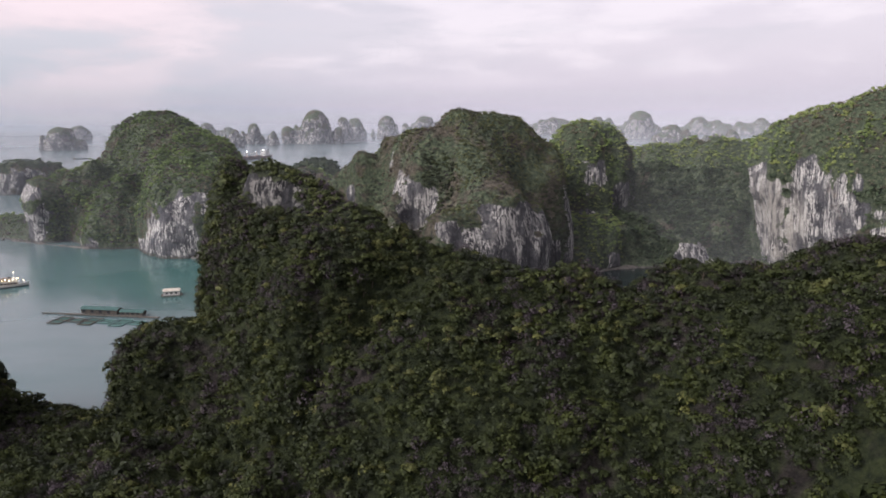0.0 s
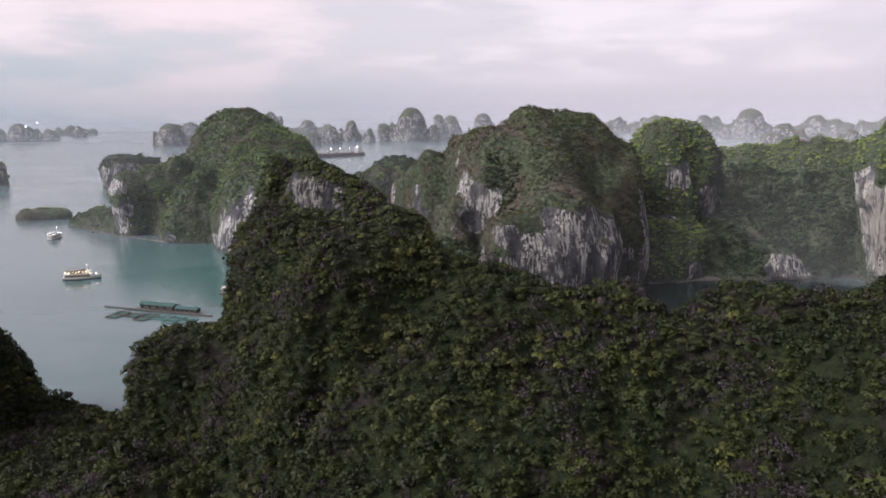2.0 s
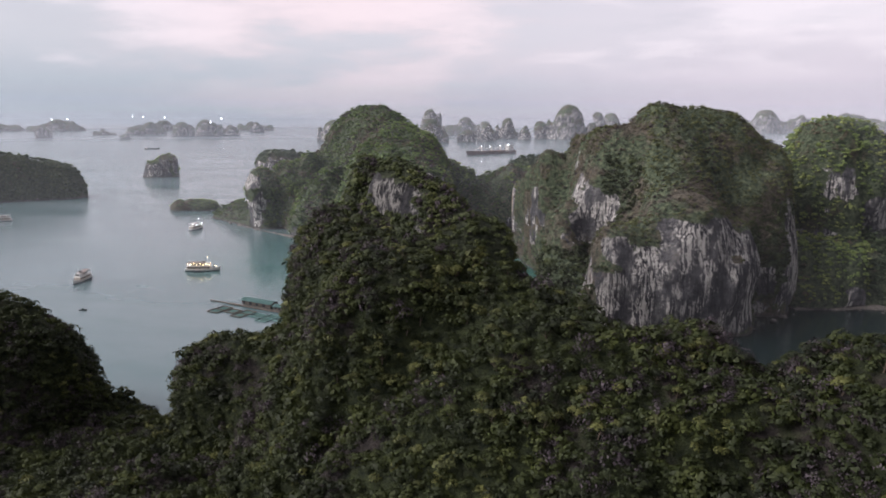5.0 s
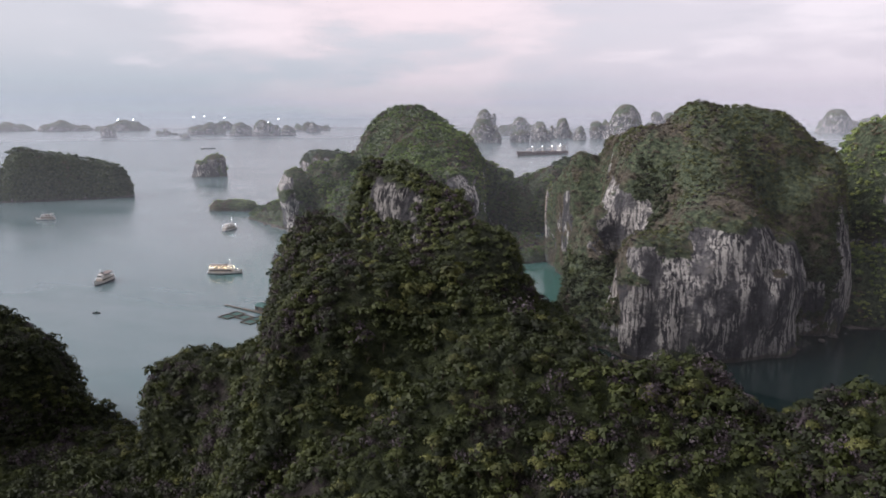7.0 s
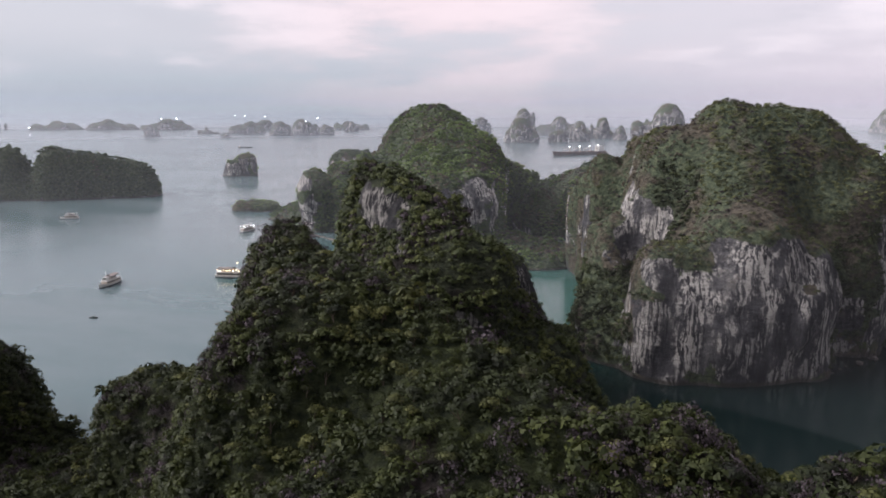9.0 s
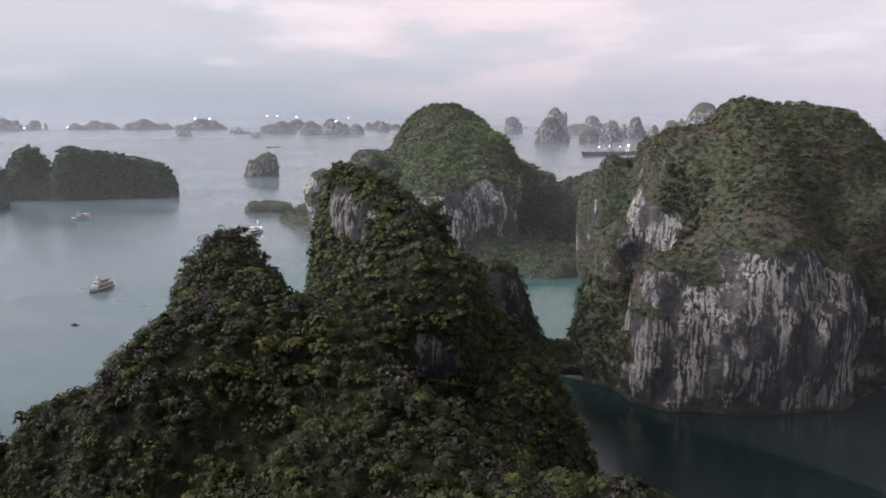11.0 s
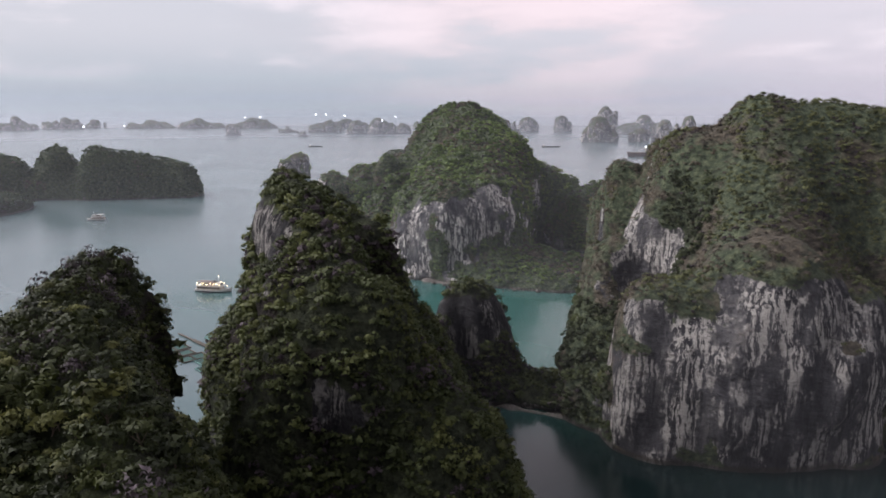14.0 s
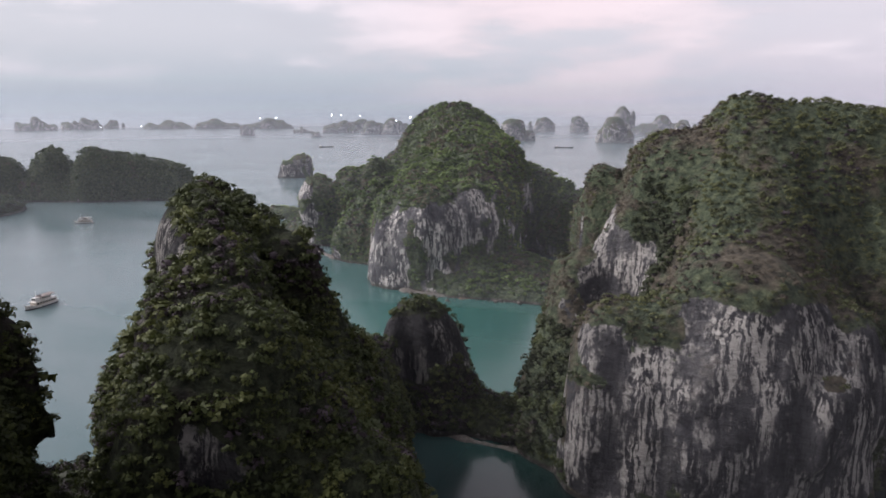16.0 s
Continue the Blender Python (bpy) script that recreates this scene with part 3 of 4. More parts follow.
BIG = [
    spur((5.1, 409, 52.1, 19.7), (43, 436, 55.7, 23.2), 5.03, 3.06, (0.1, -3.1)),
    spur((12.3, 483.9, 109.7, 39), (43.1, 497.5, 106.9, 42.6), 1.87, 2.14, (1.8, -0.2)),
    spur((18.1, 468, 98, 40), (30.3, 424.1, 66.4, 27.9), 2.35, 2.27, (-0.3, 1.8)),
    spur((-5.6, 471.8, 97.8, 31.7), (-36.4, 519.2, 91.4, 15), 1.75, 2.37, (1.7, 1.2)),
    spur((-57.4, 519.1, 79.7, 15), (-87.5, 571.8, 54.3, 15), 1.99, 2.78, (8.9, 4.1)),
    lobe(-16.5, 466.4, 65.9, 15.6, 4.50, 2.40, (0.1, 0.3)),
    spur((65.3, 475.6, 73.4, 20.4), (67.2, 501.3, 88.1, 18.4), 4.03, 2.44, (-1.4, 0.6)),
    spur((-19.4, 419.6, 27.6, 15), (-33.9, 449.6, 53.6, 15), 2.18, 2.27, (1.4, -9.6)),
]
island("cliff_island", "broad domed karst hill with a streaked white cliff above the water", BIG, 1.9, KARST, mid_plants, 21, 0.5, 6.0, -0.05, gullies=0.3, cliffs=
       [(20, 392, 24, 34, 33, 1.0), (56, 420, 24, 22, 33, 1.0), (-20, 450, 50, 21, 19, 1.0), (-96, 572, 34, 22, 22, 1.0), (84, 478, 30, 16, 34, 0.75), (70, 445, 26, 14, 30, 0.7), (46, 440, 76, 9, 9, 0.6), (-40, 470, 62, 10, 8, 0.55)])

LAGOON = [
    spur((106.1, 548, 102, 30.9), (117.2, 560.2, 101.7, 34.5), 4.00, 2.52, (-2.1, 1.9)),
    spur((101.9, 516.2, 36.1, 32.6), (141.7, 556.2, 36, 33.8), 2.00, 2.00, (-7.2, -2.7)),
    spur((153.4, 647.7, 75.1, 58.9), (230.2, 602.4, 86.1, 28.6), 1.20, 1.86, (-8.8, 2.7)),
    spur((154.5, 548, 36, 49.1), (210.5, 560.3, 47.2, 46.3), 1.25, 1.43, (-0.8, -0.8)),
    spur((251.4, 505.5, 105.3, 45.5), (285.9, 458, 122, 67.6), 5.32, 2.08, (22.1, -9.1)),
    spur((252.3, 529.1, 39.7, 30.8), (264.4, 540.5, 52.7, 41), 1.23, 1.60, (4.3, -1.8)),
    spur((225, 608, 84, 40), (310, 590, 88, 50), 2.0, 2.0),
]
far_plants = [
    ("undergrowth", LEAF_HILL_HAZED, CROWNS_FAR, 3.0, 1.7, patchy(51, -0.35, 9, 24)),
    ("dry_scrub", LEAF_SCRUB, CROWNS_FAR, 3.2, 1.2, patchy(51, -9, 0.0, 24)),
    ("bare_brushwood", LEAF_DRY, CROWNS_FAR, 5.0, 1.5, patchy(55, 0.1, 9)),
]


def valley(p, nrm):
    """The sheltered valley behind the lagoon is closed forest; the domes beside it carry scrub."""
    return (p[:, 0] > 128) & (p[:, 0] < 262) & (p[:, 2] < 66 + 6 * fuzz(p / 25, 57))


lagoon_plants = [
    ("undergrowth", LEAF_HILL_HAZED, CROWNS_FAR, 3.4, 1.7, lambda p, nrm: patchy(51, -0.3, 9, 24)(p, nrm) & ~valley(p, nrm)),
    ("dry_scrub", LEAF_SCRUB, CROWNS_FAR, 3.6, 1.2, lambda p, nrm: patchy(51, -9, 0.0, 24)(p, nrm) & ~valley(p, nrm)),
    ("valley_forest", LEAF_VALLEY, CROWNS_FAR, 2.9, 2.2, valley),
]
island("lagoon_hills", "rounded karst hills with white cliffs around a small lagoon", LAGOON, 2.3, KARST_WOODED, lagoon_plants, 31, 0.6, 6.0, -0.05, gullies=0.5, cliffs=
       [(218, 488, 36, 26, 36, 1.0), (236, 446, 40, 34, 38, 0.9), (110, 522, 66, 12, 12, 0.66), (180, 506, 6, 16, 10, 1.0), (100, 520, 34, 16, 8, 0.6), (276, 410, 40, 30, 40, 0.7)])

NORTH = [
    spur((-284.6, 700.2, 110, 57), (-259.4, 691.4, 108.7, 58.4), 1.82, 1.68, (-3.5, -0.4)),
    spur((-263.5, 705.6, 81, 40.7), (-339.4, 641.9, 58.6, 16), 1.75, 3.02, (2.2, 1.9)),
    spur((-226.1, 661.8, 91.7, 47.1), (-192.1, 583, 65.6, 46.1), 4.00, 2.61, (-6.7, -4.8)),
    spur((-259.1, 686.4, 90.8, 42.8), (-184.1, 722.6, 50.2, 16), 1.75, 2.90, (-0.9, -0.6)),
    spur((-163.1, 705.1, 44, 33.4), (-141.3, 729.8, 54.8, 41.2), 1.86, 1.76, (0.8, -0.9)),
    spur((-332.8, 619.7, 25.7, 16.9), (-408.3, 657.5, 11.6, 16), 2.29, 1.89, (-6.7, -4.8)),
    spur((-166, 576.5, 20.1, 38.9), (-126.5, 593.7, 10, 40.2), 1.75, 1.80, (0.3, -2.3)),
    spur((-271.2, 619.4, 58, 49.4), (-294.1, 631.3, 40, 35.8), 1.75, 1.60, (0.3, -0.8)),
    spur((-310, 633.5, 41.6, 18.1), (-341.2, 612.4, 51.4, 16), 3.24, 3.20, (5.6, 5.6)),
]
island("peaked_island", "tall green karst peak with a pale cliff over a small beach", NORTH, 2.3, KARST_WOODED, far_plants, 41, 0.6, 6.0, -0.05, gullies=0.4, cliffs=
       [(-182, 562, 38, 34, 40, 1.0), (-205, 545, 14, 26, 18, 1.0), (-150, 650, 36, 12, 16, 0.85), (-350, 606, 42, 12, 9, 0.9), (-236, 552, 6, 20, 7, 0.9)])

woods = [("undergrowth", LEAF_VALLEY, CROWNS_FAR, 4.0, 2.5, None)]
WEST = [
    spur((-868, 540, 50, 36), (-848, 578, 50, 32), 2.0, 2.0),
    lobe(-815, 620, 60, 32, 1.9, 1.9),
    spur((-768, 648, 60, 32), (-706, 714, 42, 28), 1.8, 2.0),
    spur((-845, 590, 30, 30), (-775, 645, 28, 30), 2.0, 2.0),
]
island("long_island", "long low karst island covered with dark green woods", WEST, 4.0, KARST_WOODED, woods, 51, 0.5, 6.0, -0.15)
island("wooded_island", "round wooded karst hill behind the pale cliff", [lobe(-150.6, 849.2, 55.3, 41.5, 2.23, 2.01)], 3.5, KARST_WOODED, woods, 41, 0.6, 6.0, -0.15)
island("wooded_islet", "low wooded rock point at the edge of the bay", [spur((-715, 470, 16, 34), (-760, 530, 14, 32), 2.5, 2.0)], 4.0, KARST_GREEN, woods, 52, 0.8, 5, -0.2)
island("rock_stack", "square limestone stack with scrub on top", [lobe(-797, 972, 27, 17, 7, 3), lobe(-786, 984, 34, 18, 7, 2.6)], 2.6, KARST, [("undergrowth", LEAF_HILL_HAZED, CROWNS_FAR, 3.0, 1.5, None)], 53, 0.7, 4, 0.2,
       [(-790, 965, 10, 34, 22, 1.0)])
island("low_islet", "low flat rocky islet with scrub on top", [spur((-492, 677, 9, 12), (-468, 690, 9, 13), 3.5, 2.2)], 1.8, KARST, [("undergrowth", LEAF_HILL_HAZED, CROWNS_FAR, 3.0, 1.2, None)], 54, 0.6, 4, -0.1)
island("rock_stack", "squat limestone stack with scrub on top", [spur((-592, 1005, 45, 30), (-560, 1022, 40, 26), 3.6, 2.2)], 4.0, KARST, woods, 55, 0.8, 4, 0.1,
       [(-585, 985, 18, 36, 18, 0.7)])

# ---- islands in the distance ----


def distant_island(x, y, h, w, seed):
    """A steep island far across the bay: one main dome with lower towers leaning on it. (x, y) is the middle of its near shore."""
    rg = random.Random(seed)
    away = 1 + 0.8 * w / math.hypot(x, y)
    x, y = x * away, y * away
    d = math.hypot(x, y)
    ax, ay = y / d, -x / d                       # along the shore
    off = rg.uniform(-0.25, 0.25) * w
    long = w > 1.1 * h
    bumps = [lobe(x + ax * off, y + ay * off, h, (0.3 if long else 0.6) * w, 3.0, 2.3)]
    if long:
        bumps.append(spur((x - ax * w * 0.7, y - ay * w * 0.7, h * rg.uniform(0.3, 0.5), w * 0.28), (x + ax * w * 0.7, y + ay * w * 0.7, h * rg.uniform(0.3, 0.5), w * 0.28), 2.6, 2.0))
    for k in range(5 + int(w / 16)):
        t = rg.uniform(-0.85, 0.85) * w
        bumps.append(lobe(x + ax * t + rg.uniform(-0.3, 0.3) * w, y + ay * t, h * rg.uniform(0.40, 0.95) * (1.1 - 0.4 * abs(t) / w), max(7.0, min(w - abs(t), w * rg.uniform(0.12, 0.30))), rg.uniform(2.2, 3.6), 2.0))
    island("distant_island", "steep karst island pale with mist across the bay", bumps, max(4.0, w / 10), KARST, (), 60 + seed, 1.0, 6.0, 0.45, (), "distant islands")


OPEN_WATER = [   # x, y of the near shore, height, half width
    (-2278, 2016, 42, 35), (-2335, 2374, 20, 46), (-1954, 2099, 13, 13), (-1991, 2438, 58, 53), (-1869, 2442, 66, 63), (-1879, 2597, 43, 40),
    (-2199, 2466, 56, 81), (-2957, 2692, 58, 126), (-3185, 2538, 58, 134), (-3409, 2388, 47, 135), (-3687, 2078, 65, 98), (-3761, 2281, 48, 49),
    (-3700, 1850, 69, 86), (-2012, 2981, 48, 34), (-2195, 3219, 46, 100), (-3750, 1450, 60, 110), (-2620, 3050, 52, 120),
]
BEHIND_PEAK = [
    (-843, 2265, 81, 62), (-1134, 3021, 112, 64), (-751, 2373, 44, 34), (-710, 2447, 62, 39), (-1380, 3112, 74, 45), (-1556, 3086, 66, 58),
    (-723, 2742, 81, 43), (-618, 2629, 49, 31), (-970, 3016, 78, 114), (-490, 2730, 128, 92), (-394, 2890, 100, 40), (-350, 3010, 99, 66),
    (-269, 3436, 108, 76), (-104, 3818, 105, 92), (-1162, 2228, 72, 66), (-871, 2988, 60, 42),
]
BEYOND_LAGOON = [
    (248, 3968, 117, 108), (442, 4330, 91, 110), (660, 4230, 95, 165), (870, 4040, 104, 160), (601, 4042, 102, 116), (900, 3353, 133, 114),
    (854, 2643, 77, 96), (1015, 2545, 57, 46), (1440, 4060, 105, 190), (1720, 3960, 97, 160),
]
for seed, row in enumerate(OPEN_WATER + BEHIND_PEAK + BEYOND_LAGOON):
    distant_island(*row, seed)


# ---- mist over the bay: thin sheets of droplets that thicken away from the hills ----
def mist(radius, top, dense):
    m, n = material("mist")
    pos = n.add("ShaderNodeNewGeometry").outputs["Position"]
    z = n.add("ShaderNodeSeparateXYZ", None, Vector=pos).outputs[2]
    thick = n.math("MULTIPLY", n.math("POWER", n.math("SUBTRACT", 1.0, n.math("DIVIDE", z, top), 0.0, True), 1.6), dense)
    a = n.add("ShaderNodeBsdfDiffuse", None, Color=(0.80, 0.82, 0.89, 1))
    b = n.add("ShaderNodeBsdfTranslucent", None, Color=(0.80, 0.82, 0.89, 1))
    both = n.add("ShaderNodeMixShader", None, i0=0.5, i1=a, i2=b)
    finish(n, n.add("ShaderNodeMixShader", None, i0=thick, i1=n.add("ShaderNodeBsdfTransparent"), i2=both))
    bm = bmesh.new()
    rows = [[bm.verts.new((radius * math.cos(k * math.pi / 48), 150 + radius * math.sin(k * math.pi / 48), zz)) for k in range(96)] for zz in (0.3, 0.3 * top, top)]
    for lo, hi in zip(rows, rows[1:]):
        for k in range(96):
            bm.faces.new((lo[k], lo[(k + 1) % 96], hi[(k + 1) % 96], hi[k]))
    ob = part("backdrop", bm, m, None)
    ob.visible_shadow = False
    return tagged(ob, "thin pale evening mist lying over the bay", "mist", kind="structure")


for radius, top, dense in ((225, 170, 0.03), (400, 190, 0.07), (560, 190, 0.06), (1000, 200, 0.09), (1450, 220, 0.11), (2050, 220, 0.17), (2750, 240, 0.30), (4450, 300, 0.4)):
    mist(radius, top, dense)

# ---- beaches and shore stones ----


def strand(line, height, width, seed, mat):
    spurs = [spur((*p, height, width), (*q, height, width), 1.2, 1.6) for p, q in zip(line, line[1:])]
    me, _, _ = hill_mesh("beach", spurs, 1.2, mat, seed, 0.18, 2.0)
    tagged(part("beach", me, None, None), "narrow strip of pale brown sand and rubble", "beach", kind="structure")


strand([(-150, 540), (-131, 552), (-106, 560)], 1.2, 3.2, 71, SAND)
strand([(-196, 537), (-186, 533), (-155, 539)], 1.0, 2.2, 75, STONE)
strand([(-372, 612), (-340, 596), (-290, 575), (-262, 573)], 1.0, 2.4, 72, STONE)
strand([(-64, 393), (-46, 397), (-28, 401), (-10, 398)], 0.5, 1.0, 76, STONE)
strand([(-60, 440), (-50, 437), (-42, 438)], 0.6, 2.4, 77, SAND)
strand([(90, 481), (110, 490), (130, 499), (172, 502)], 0.9, 2.2, 74, STONE)


def boulder_mesh(seed):
    bm = bmesh.new()
    bmesh.ops.create_icosphere(bm, subdivisions=2, radius=1.0)
    for v in bm.verts:
        k = 1 + 0.35 * noise.noise(v.co * 1.3 + Vector((seed * 7.1, 0, 0)))
        v.co = Vector((v.co.x * k * 1.2, v.co.y * k, v.co.z * k * 0.75))
    me = bpy.data.meshes.new("boulder")
    bm.to_mesh(me)
    bm.free()
    me.materials.append(STONE)
    return me


BOULDERS = [boulder_mesh(k) for k in range(4)]
SHORES = [((-200, 534), (-150, 530), 12), ((-150, 532), (-108, 556), 10), ((-440, 652), (-360, 603), 14), ((-62, 400), (-8, 405), 7), 
          ((54, 410), (86, 470), 8), ((100, 489), (178, 496), 12), ((-300, 576), (-265, 567), 6)]
rs = random.Random(9)
for (x0, y0), (x1, y1), count in SHORES:
    for _ in range(count):
        t = rs.random()
        s = rs.choice((0.4, 0.5, 0.6, 0.8, 1.3))
        ob = new("boulder", rs.choice(BOULDERS))
        ob.matrix_basis = pose(x0 + (x1 - x0) * t + rs.uniform(-3, 3), y0 + (y1 - y0) * t + rs.uniform(-3, 3), rs.uniform(0.0, 0.5) * s, rs.uniform(-15, 15), rs.uniform(-15, 15), rs.uniform(0, 360)) @ Matrix.Diagonal((s, s, s, 1))
        tagged(ob, "grey limestone boulder lying at the waterline", "boulder", "shore boulders")

# ---- boats ----


def box(bm, x0, x1, y0, y1, z0, z1, taper=0.0):
    """A box with its top drawn in by taper."""
    v = [bm.verts.new(p) for p in ((x0, y0, z0), (x1, y0, z0), (x1, y1, z0), (x0, y1, z0),
                                   (x0 + taper, y0 + taper, z1), (x1 - taper, y0 + taper, z1), (x1 - taper, y1 - taper, z1), (x0 + taper, y1 - taper, z1))]
    for f in ((3, 2, 1, 0), (4, 5, 6, 7), (0, 1, 5, 4), (1, 2, 6, 5), (2, 3, 7, 6), (3, 0, 4, 7)):
        bm.faces.new([v[i] for i in f])
    return bm


def bx(*a, **k):
    return box(bmesh.new(), *a, **k)


def rod(p, q, r, sides=6):
    bm = bmesh.new()
    p, q = Vector(p), Vector(q)
    turn = (q - p).to_track_quat("Z", "Y").to_matrix()
    rings = [[bm.verts.new(c + turn @ Vector((r * math.cos(k * 2 * math.pi / sides), r * math.sin(k * 2 * math.pi / sides), 0))) for k in range(sides)] for c in (p, q)]
    for k in range(sides):
        j = (k + 1) % sides
        bm.faces.new((rings[0][k], rings[0][j], rings[1][j], rings[1][k]))
    bm.faces.new(rings[0][::-1])
    bm.faces.new(rings[1])
    return bm


def hull(length, beam, deck, draft, sheer, z0=None, z1=None):
    """A boat's hull, stern at -x and bow at +x, with a rising sheer."""
    bm = bmesh.new()
    rows = []
    for k in range(15):
        t = k / 14
        x = (t - 0.5) * length
        w = beam / 2 * (0.78 + 0.22 * min(1, t * 4)) * (1 - max(0, (t - 0.55) / 0.45) ** 2.2)
        rise = sheer * (max(0, (t - 0.5) * 2) ** 2 + 0.35 * max(0, (0.3 - t) / 0.3) ** 2)
        top = deck + rise
        rows.append([bm.verts.new((x + (0.04 * length * max(0, t - 0.8) * 5 * f), s * w * g, -draft + (top + draft) * f))
                     for s, g, f in ((-1, 1.0, 1.0), (-1, 0.9, 0.45), (-1, 0.45, 0.0), (1, 0.45, 0.0), (1, 0.9, 0.45), (1, 1.0, 1.0))])
    for a, b in zip(rows, rows[1:]):
        for i in range(5):
            bm.faces.new((a[i], a[i + 1], b[i + 1], b[i]))
        bm.faces.new((a[5], a[0], b[0], b[5]))
    bm.faces.new(rows[0])
    bm.faces.new(rows[-1][::-1])
    bmesh.ops.recalc_face_normals(bm, faces=bm.faces)
    return bm


def bulb(parent, x, y, z, r, mat):
    bm = bmesh.new()
    bmesh.ops.create_icosphere(bm, subdivisions=1, radius=r, matrix=Matrix.Translation((x, y, z)))
    part("lamp", bm, mat, parent, "lit bulb")


def tour_boat(label, x, y, heading, length, lamps, lamp_mat=None, roof=WHITE):
    """A wooden tour boat with a windowed saloon, an upper deck under an awning, a wheelhouse and a mast."""
    ob = tagged(new("tour_boat"), label, "boat", "boats in the bay")
    b = length * 0.25
    part("hull", hull(length, b, 1.3, 0.6, 1.5), WHITE, ob)
    part("rubbing_strake", hull(length * 1.005, b * 1.03, 0.45, 0.5, 0.2), DARKHULL, ob, "dark band at the waterline")
    s0, s1 = -0.44 * length, 0.26 * length
    cabin = part("saloon", bx(s0, s1, -b * 0.40, b * 0.40, 1.1, 3.4, taper=0.08), CREAM, ob)
    n = max(4, int((s1 - s0) / 1.9))
    step = (s1 - s0 - 0.8) / n
    for side in (-1, 1):
        for k in range(n):
            x0 = s0 + 0.6 + k * step
            ya = side * (b * 0.40 - 0.03)
            part("window", bx(x0, x0 + step * 0.66, min(ya, ya + side * 0.06), max(ya, ya + side * 0.06), 1.95, 2.85), GLASS, cabin)
    part("upper_deck", bx(s0 - 0.5, s1 + 0.7, -b * 0.46, b * 0.46, 3.4, 3.56), WHITE, ob)
    wheel = part("wheelhouse", bx(s1 - 3.6, s1 - 0.5, -b * 0.28, b * 0.28, 3.56, 5.6, taper=0.15), WHITE, ob)
    part("windscreen", bx(s1 - 0.62, s1 - 0.50, -b * 0.24, b * 0.24, 4.4, 5.2), GLASS, wheel)
    part("awning", bx(s0 + 0.2, s1 - 3.4, -b * 0.42, b * 0.42, 5.75, 5.9, taper=0.03), roof, ob)
    upper = part("upper_cabin", bx(s0 + 3.2, s1 - 4.2, -b * 0.30, b * 0.30, 3.56, 5.5, taper=0.05), CREAM, ob)
    for side in (-1, 1):
        ya = side * (b * 0.30 - 0.03)
        for k in range(4):
            x0 = s0 + 3.7 + k * (s1 - s0 - 8.2) / 4
            part("window", bx(x0, x0 + (s1 - s0 - 8.2) / 6, min(ya, ya + side * 0.05), max(ya, ya + side * 0.05), 4.2, 5.1), GLASS, upper)
        for k in range(5):
            xx = s0 + 0.5 + k * (s1 - s0 - 4.6) / 4
            part("post", rod((xx, side * b * 0.41, 3.5), (xx, side * b * 0.41, 5.8), 0.07), WHITE, ob)
        part("rail", rod((s0 - 0.3, side * b * 0.45, 4.5), (s1 - 0.3, side * b * 0.45, 4.5), 0.05), WHITE, ob)
        for k in range(4):
            part("fender", rod(((k - 1.5) * length * 0.16, side * b * 0.53, 0.2), ((k - 1.5) * length * 0.16, side * b * 0.53, 0.9), 0.16, 8), DARKHULL, ob, "dark tyre fender")
    part("bow_deck", bx(s1 + 0.9, length * 0.44, -b * 0.20, b * 0.20, 1.55, 2.1, taper=0.25), WOOD, ob, "dark planked foredeck")
    part("water_tank", bx(s1 - 5.2, s1 - 4.0, -0.7, 0.7, 5.9, 6.7, taper=0.1), DARKHULL, ob, "dark roof tank")
    # small dark hull shape low on the boat's side, near the middle
    part("tender", hull(length * 0.28, length * 0.09, 0.55, 0.2, 0.25), DARKHULL, ob, "small dark hull shape alongside").location = (-length * 0.08, -b * 0.72, 0)
    part("mast", rod((s1 - 2.2, 0, 5.5), (s1 - 2.2, 0, 9.2), 0.10), WHITE, ob)
    part("bowsprit", rod((length * 0.47, 0, 2.5), (length * 0.56, 0, 3.3), 0.13), WOOD, ob)
    for k in range(lamps):
        xx = s0 + 0.6 + k * (s1 - s0 - 1.0) / max(1, lamps - 1)
        for side in (-1, 1):
            bulb(ob, xx, side * b * 0.47, (5.2, 4.7)[k % 2], 0.26, lamp_mat)
    if lamps:
        bulb(ob, s1 - 2.2, 0, 9.3, 0.22, lamp_mat)
        bulb(ob, length * 0.40, 0, 3.6, 0.22, lamp_mat)
    ob.matrix_basis = pose(x, y, 0, 0, 0, heading)
    return ob


tour_boat("white tour boat at anchor with its deck lamps lit", -274, 440, 24, 22, 8, BULB, CANVAS)
tour_boat("white tour boat with a lit upper deck near the point", -392.5, 578, 98, 20, 4, COLD_BULB)
tour_boat("unlit white tour boat with a dark hull line", -325, 388, 291, 20, 0, None, CANVAS)
tour_boat("white tour boat under way beside the long island", -596, 546, 220, 17, 0)


def rowing_boat(label, x, y, heading, length):
    ob = tagged(new("rowing_boat"), label, "boat")
    part("hull", hull(length, length * 0.3, 0.5, 0.2, 0.3), DARKHULL, ob)
    for k in (-0.2, 0.15):
        part("thwart", bx(k * length, k * length + 0.3, -length * 0.12, length * 0.12, 0.5, 0.56), WOOD, ob)
    part("load", bx(-0.1 * length, 0.1 * length, -0.5, 0.5, 0.5, 1.3, taper=0.2), NET, ob, "heap of dark nets")
    ob.matrix_basis = pose(x, y, 0, 0, 0, heading)


rowing_boat("small dark rowing boat lying on open water", -269, 337, 20, 4.2)


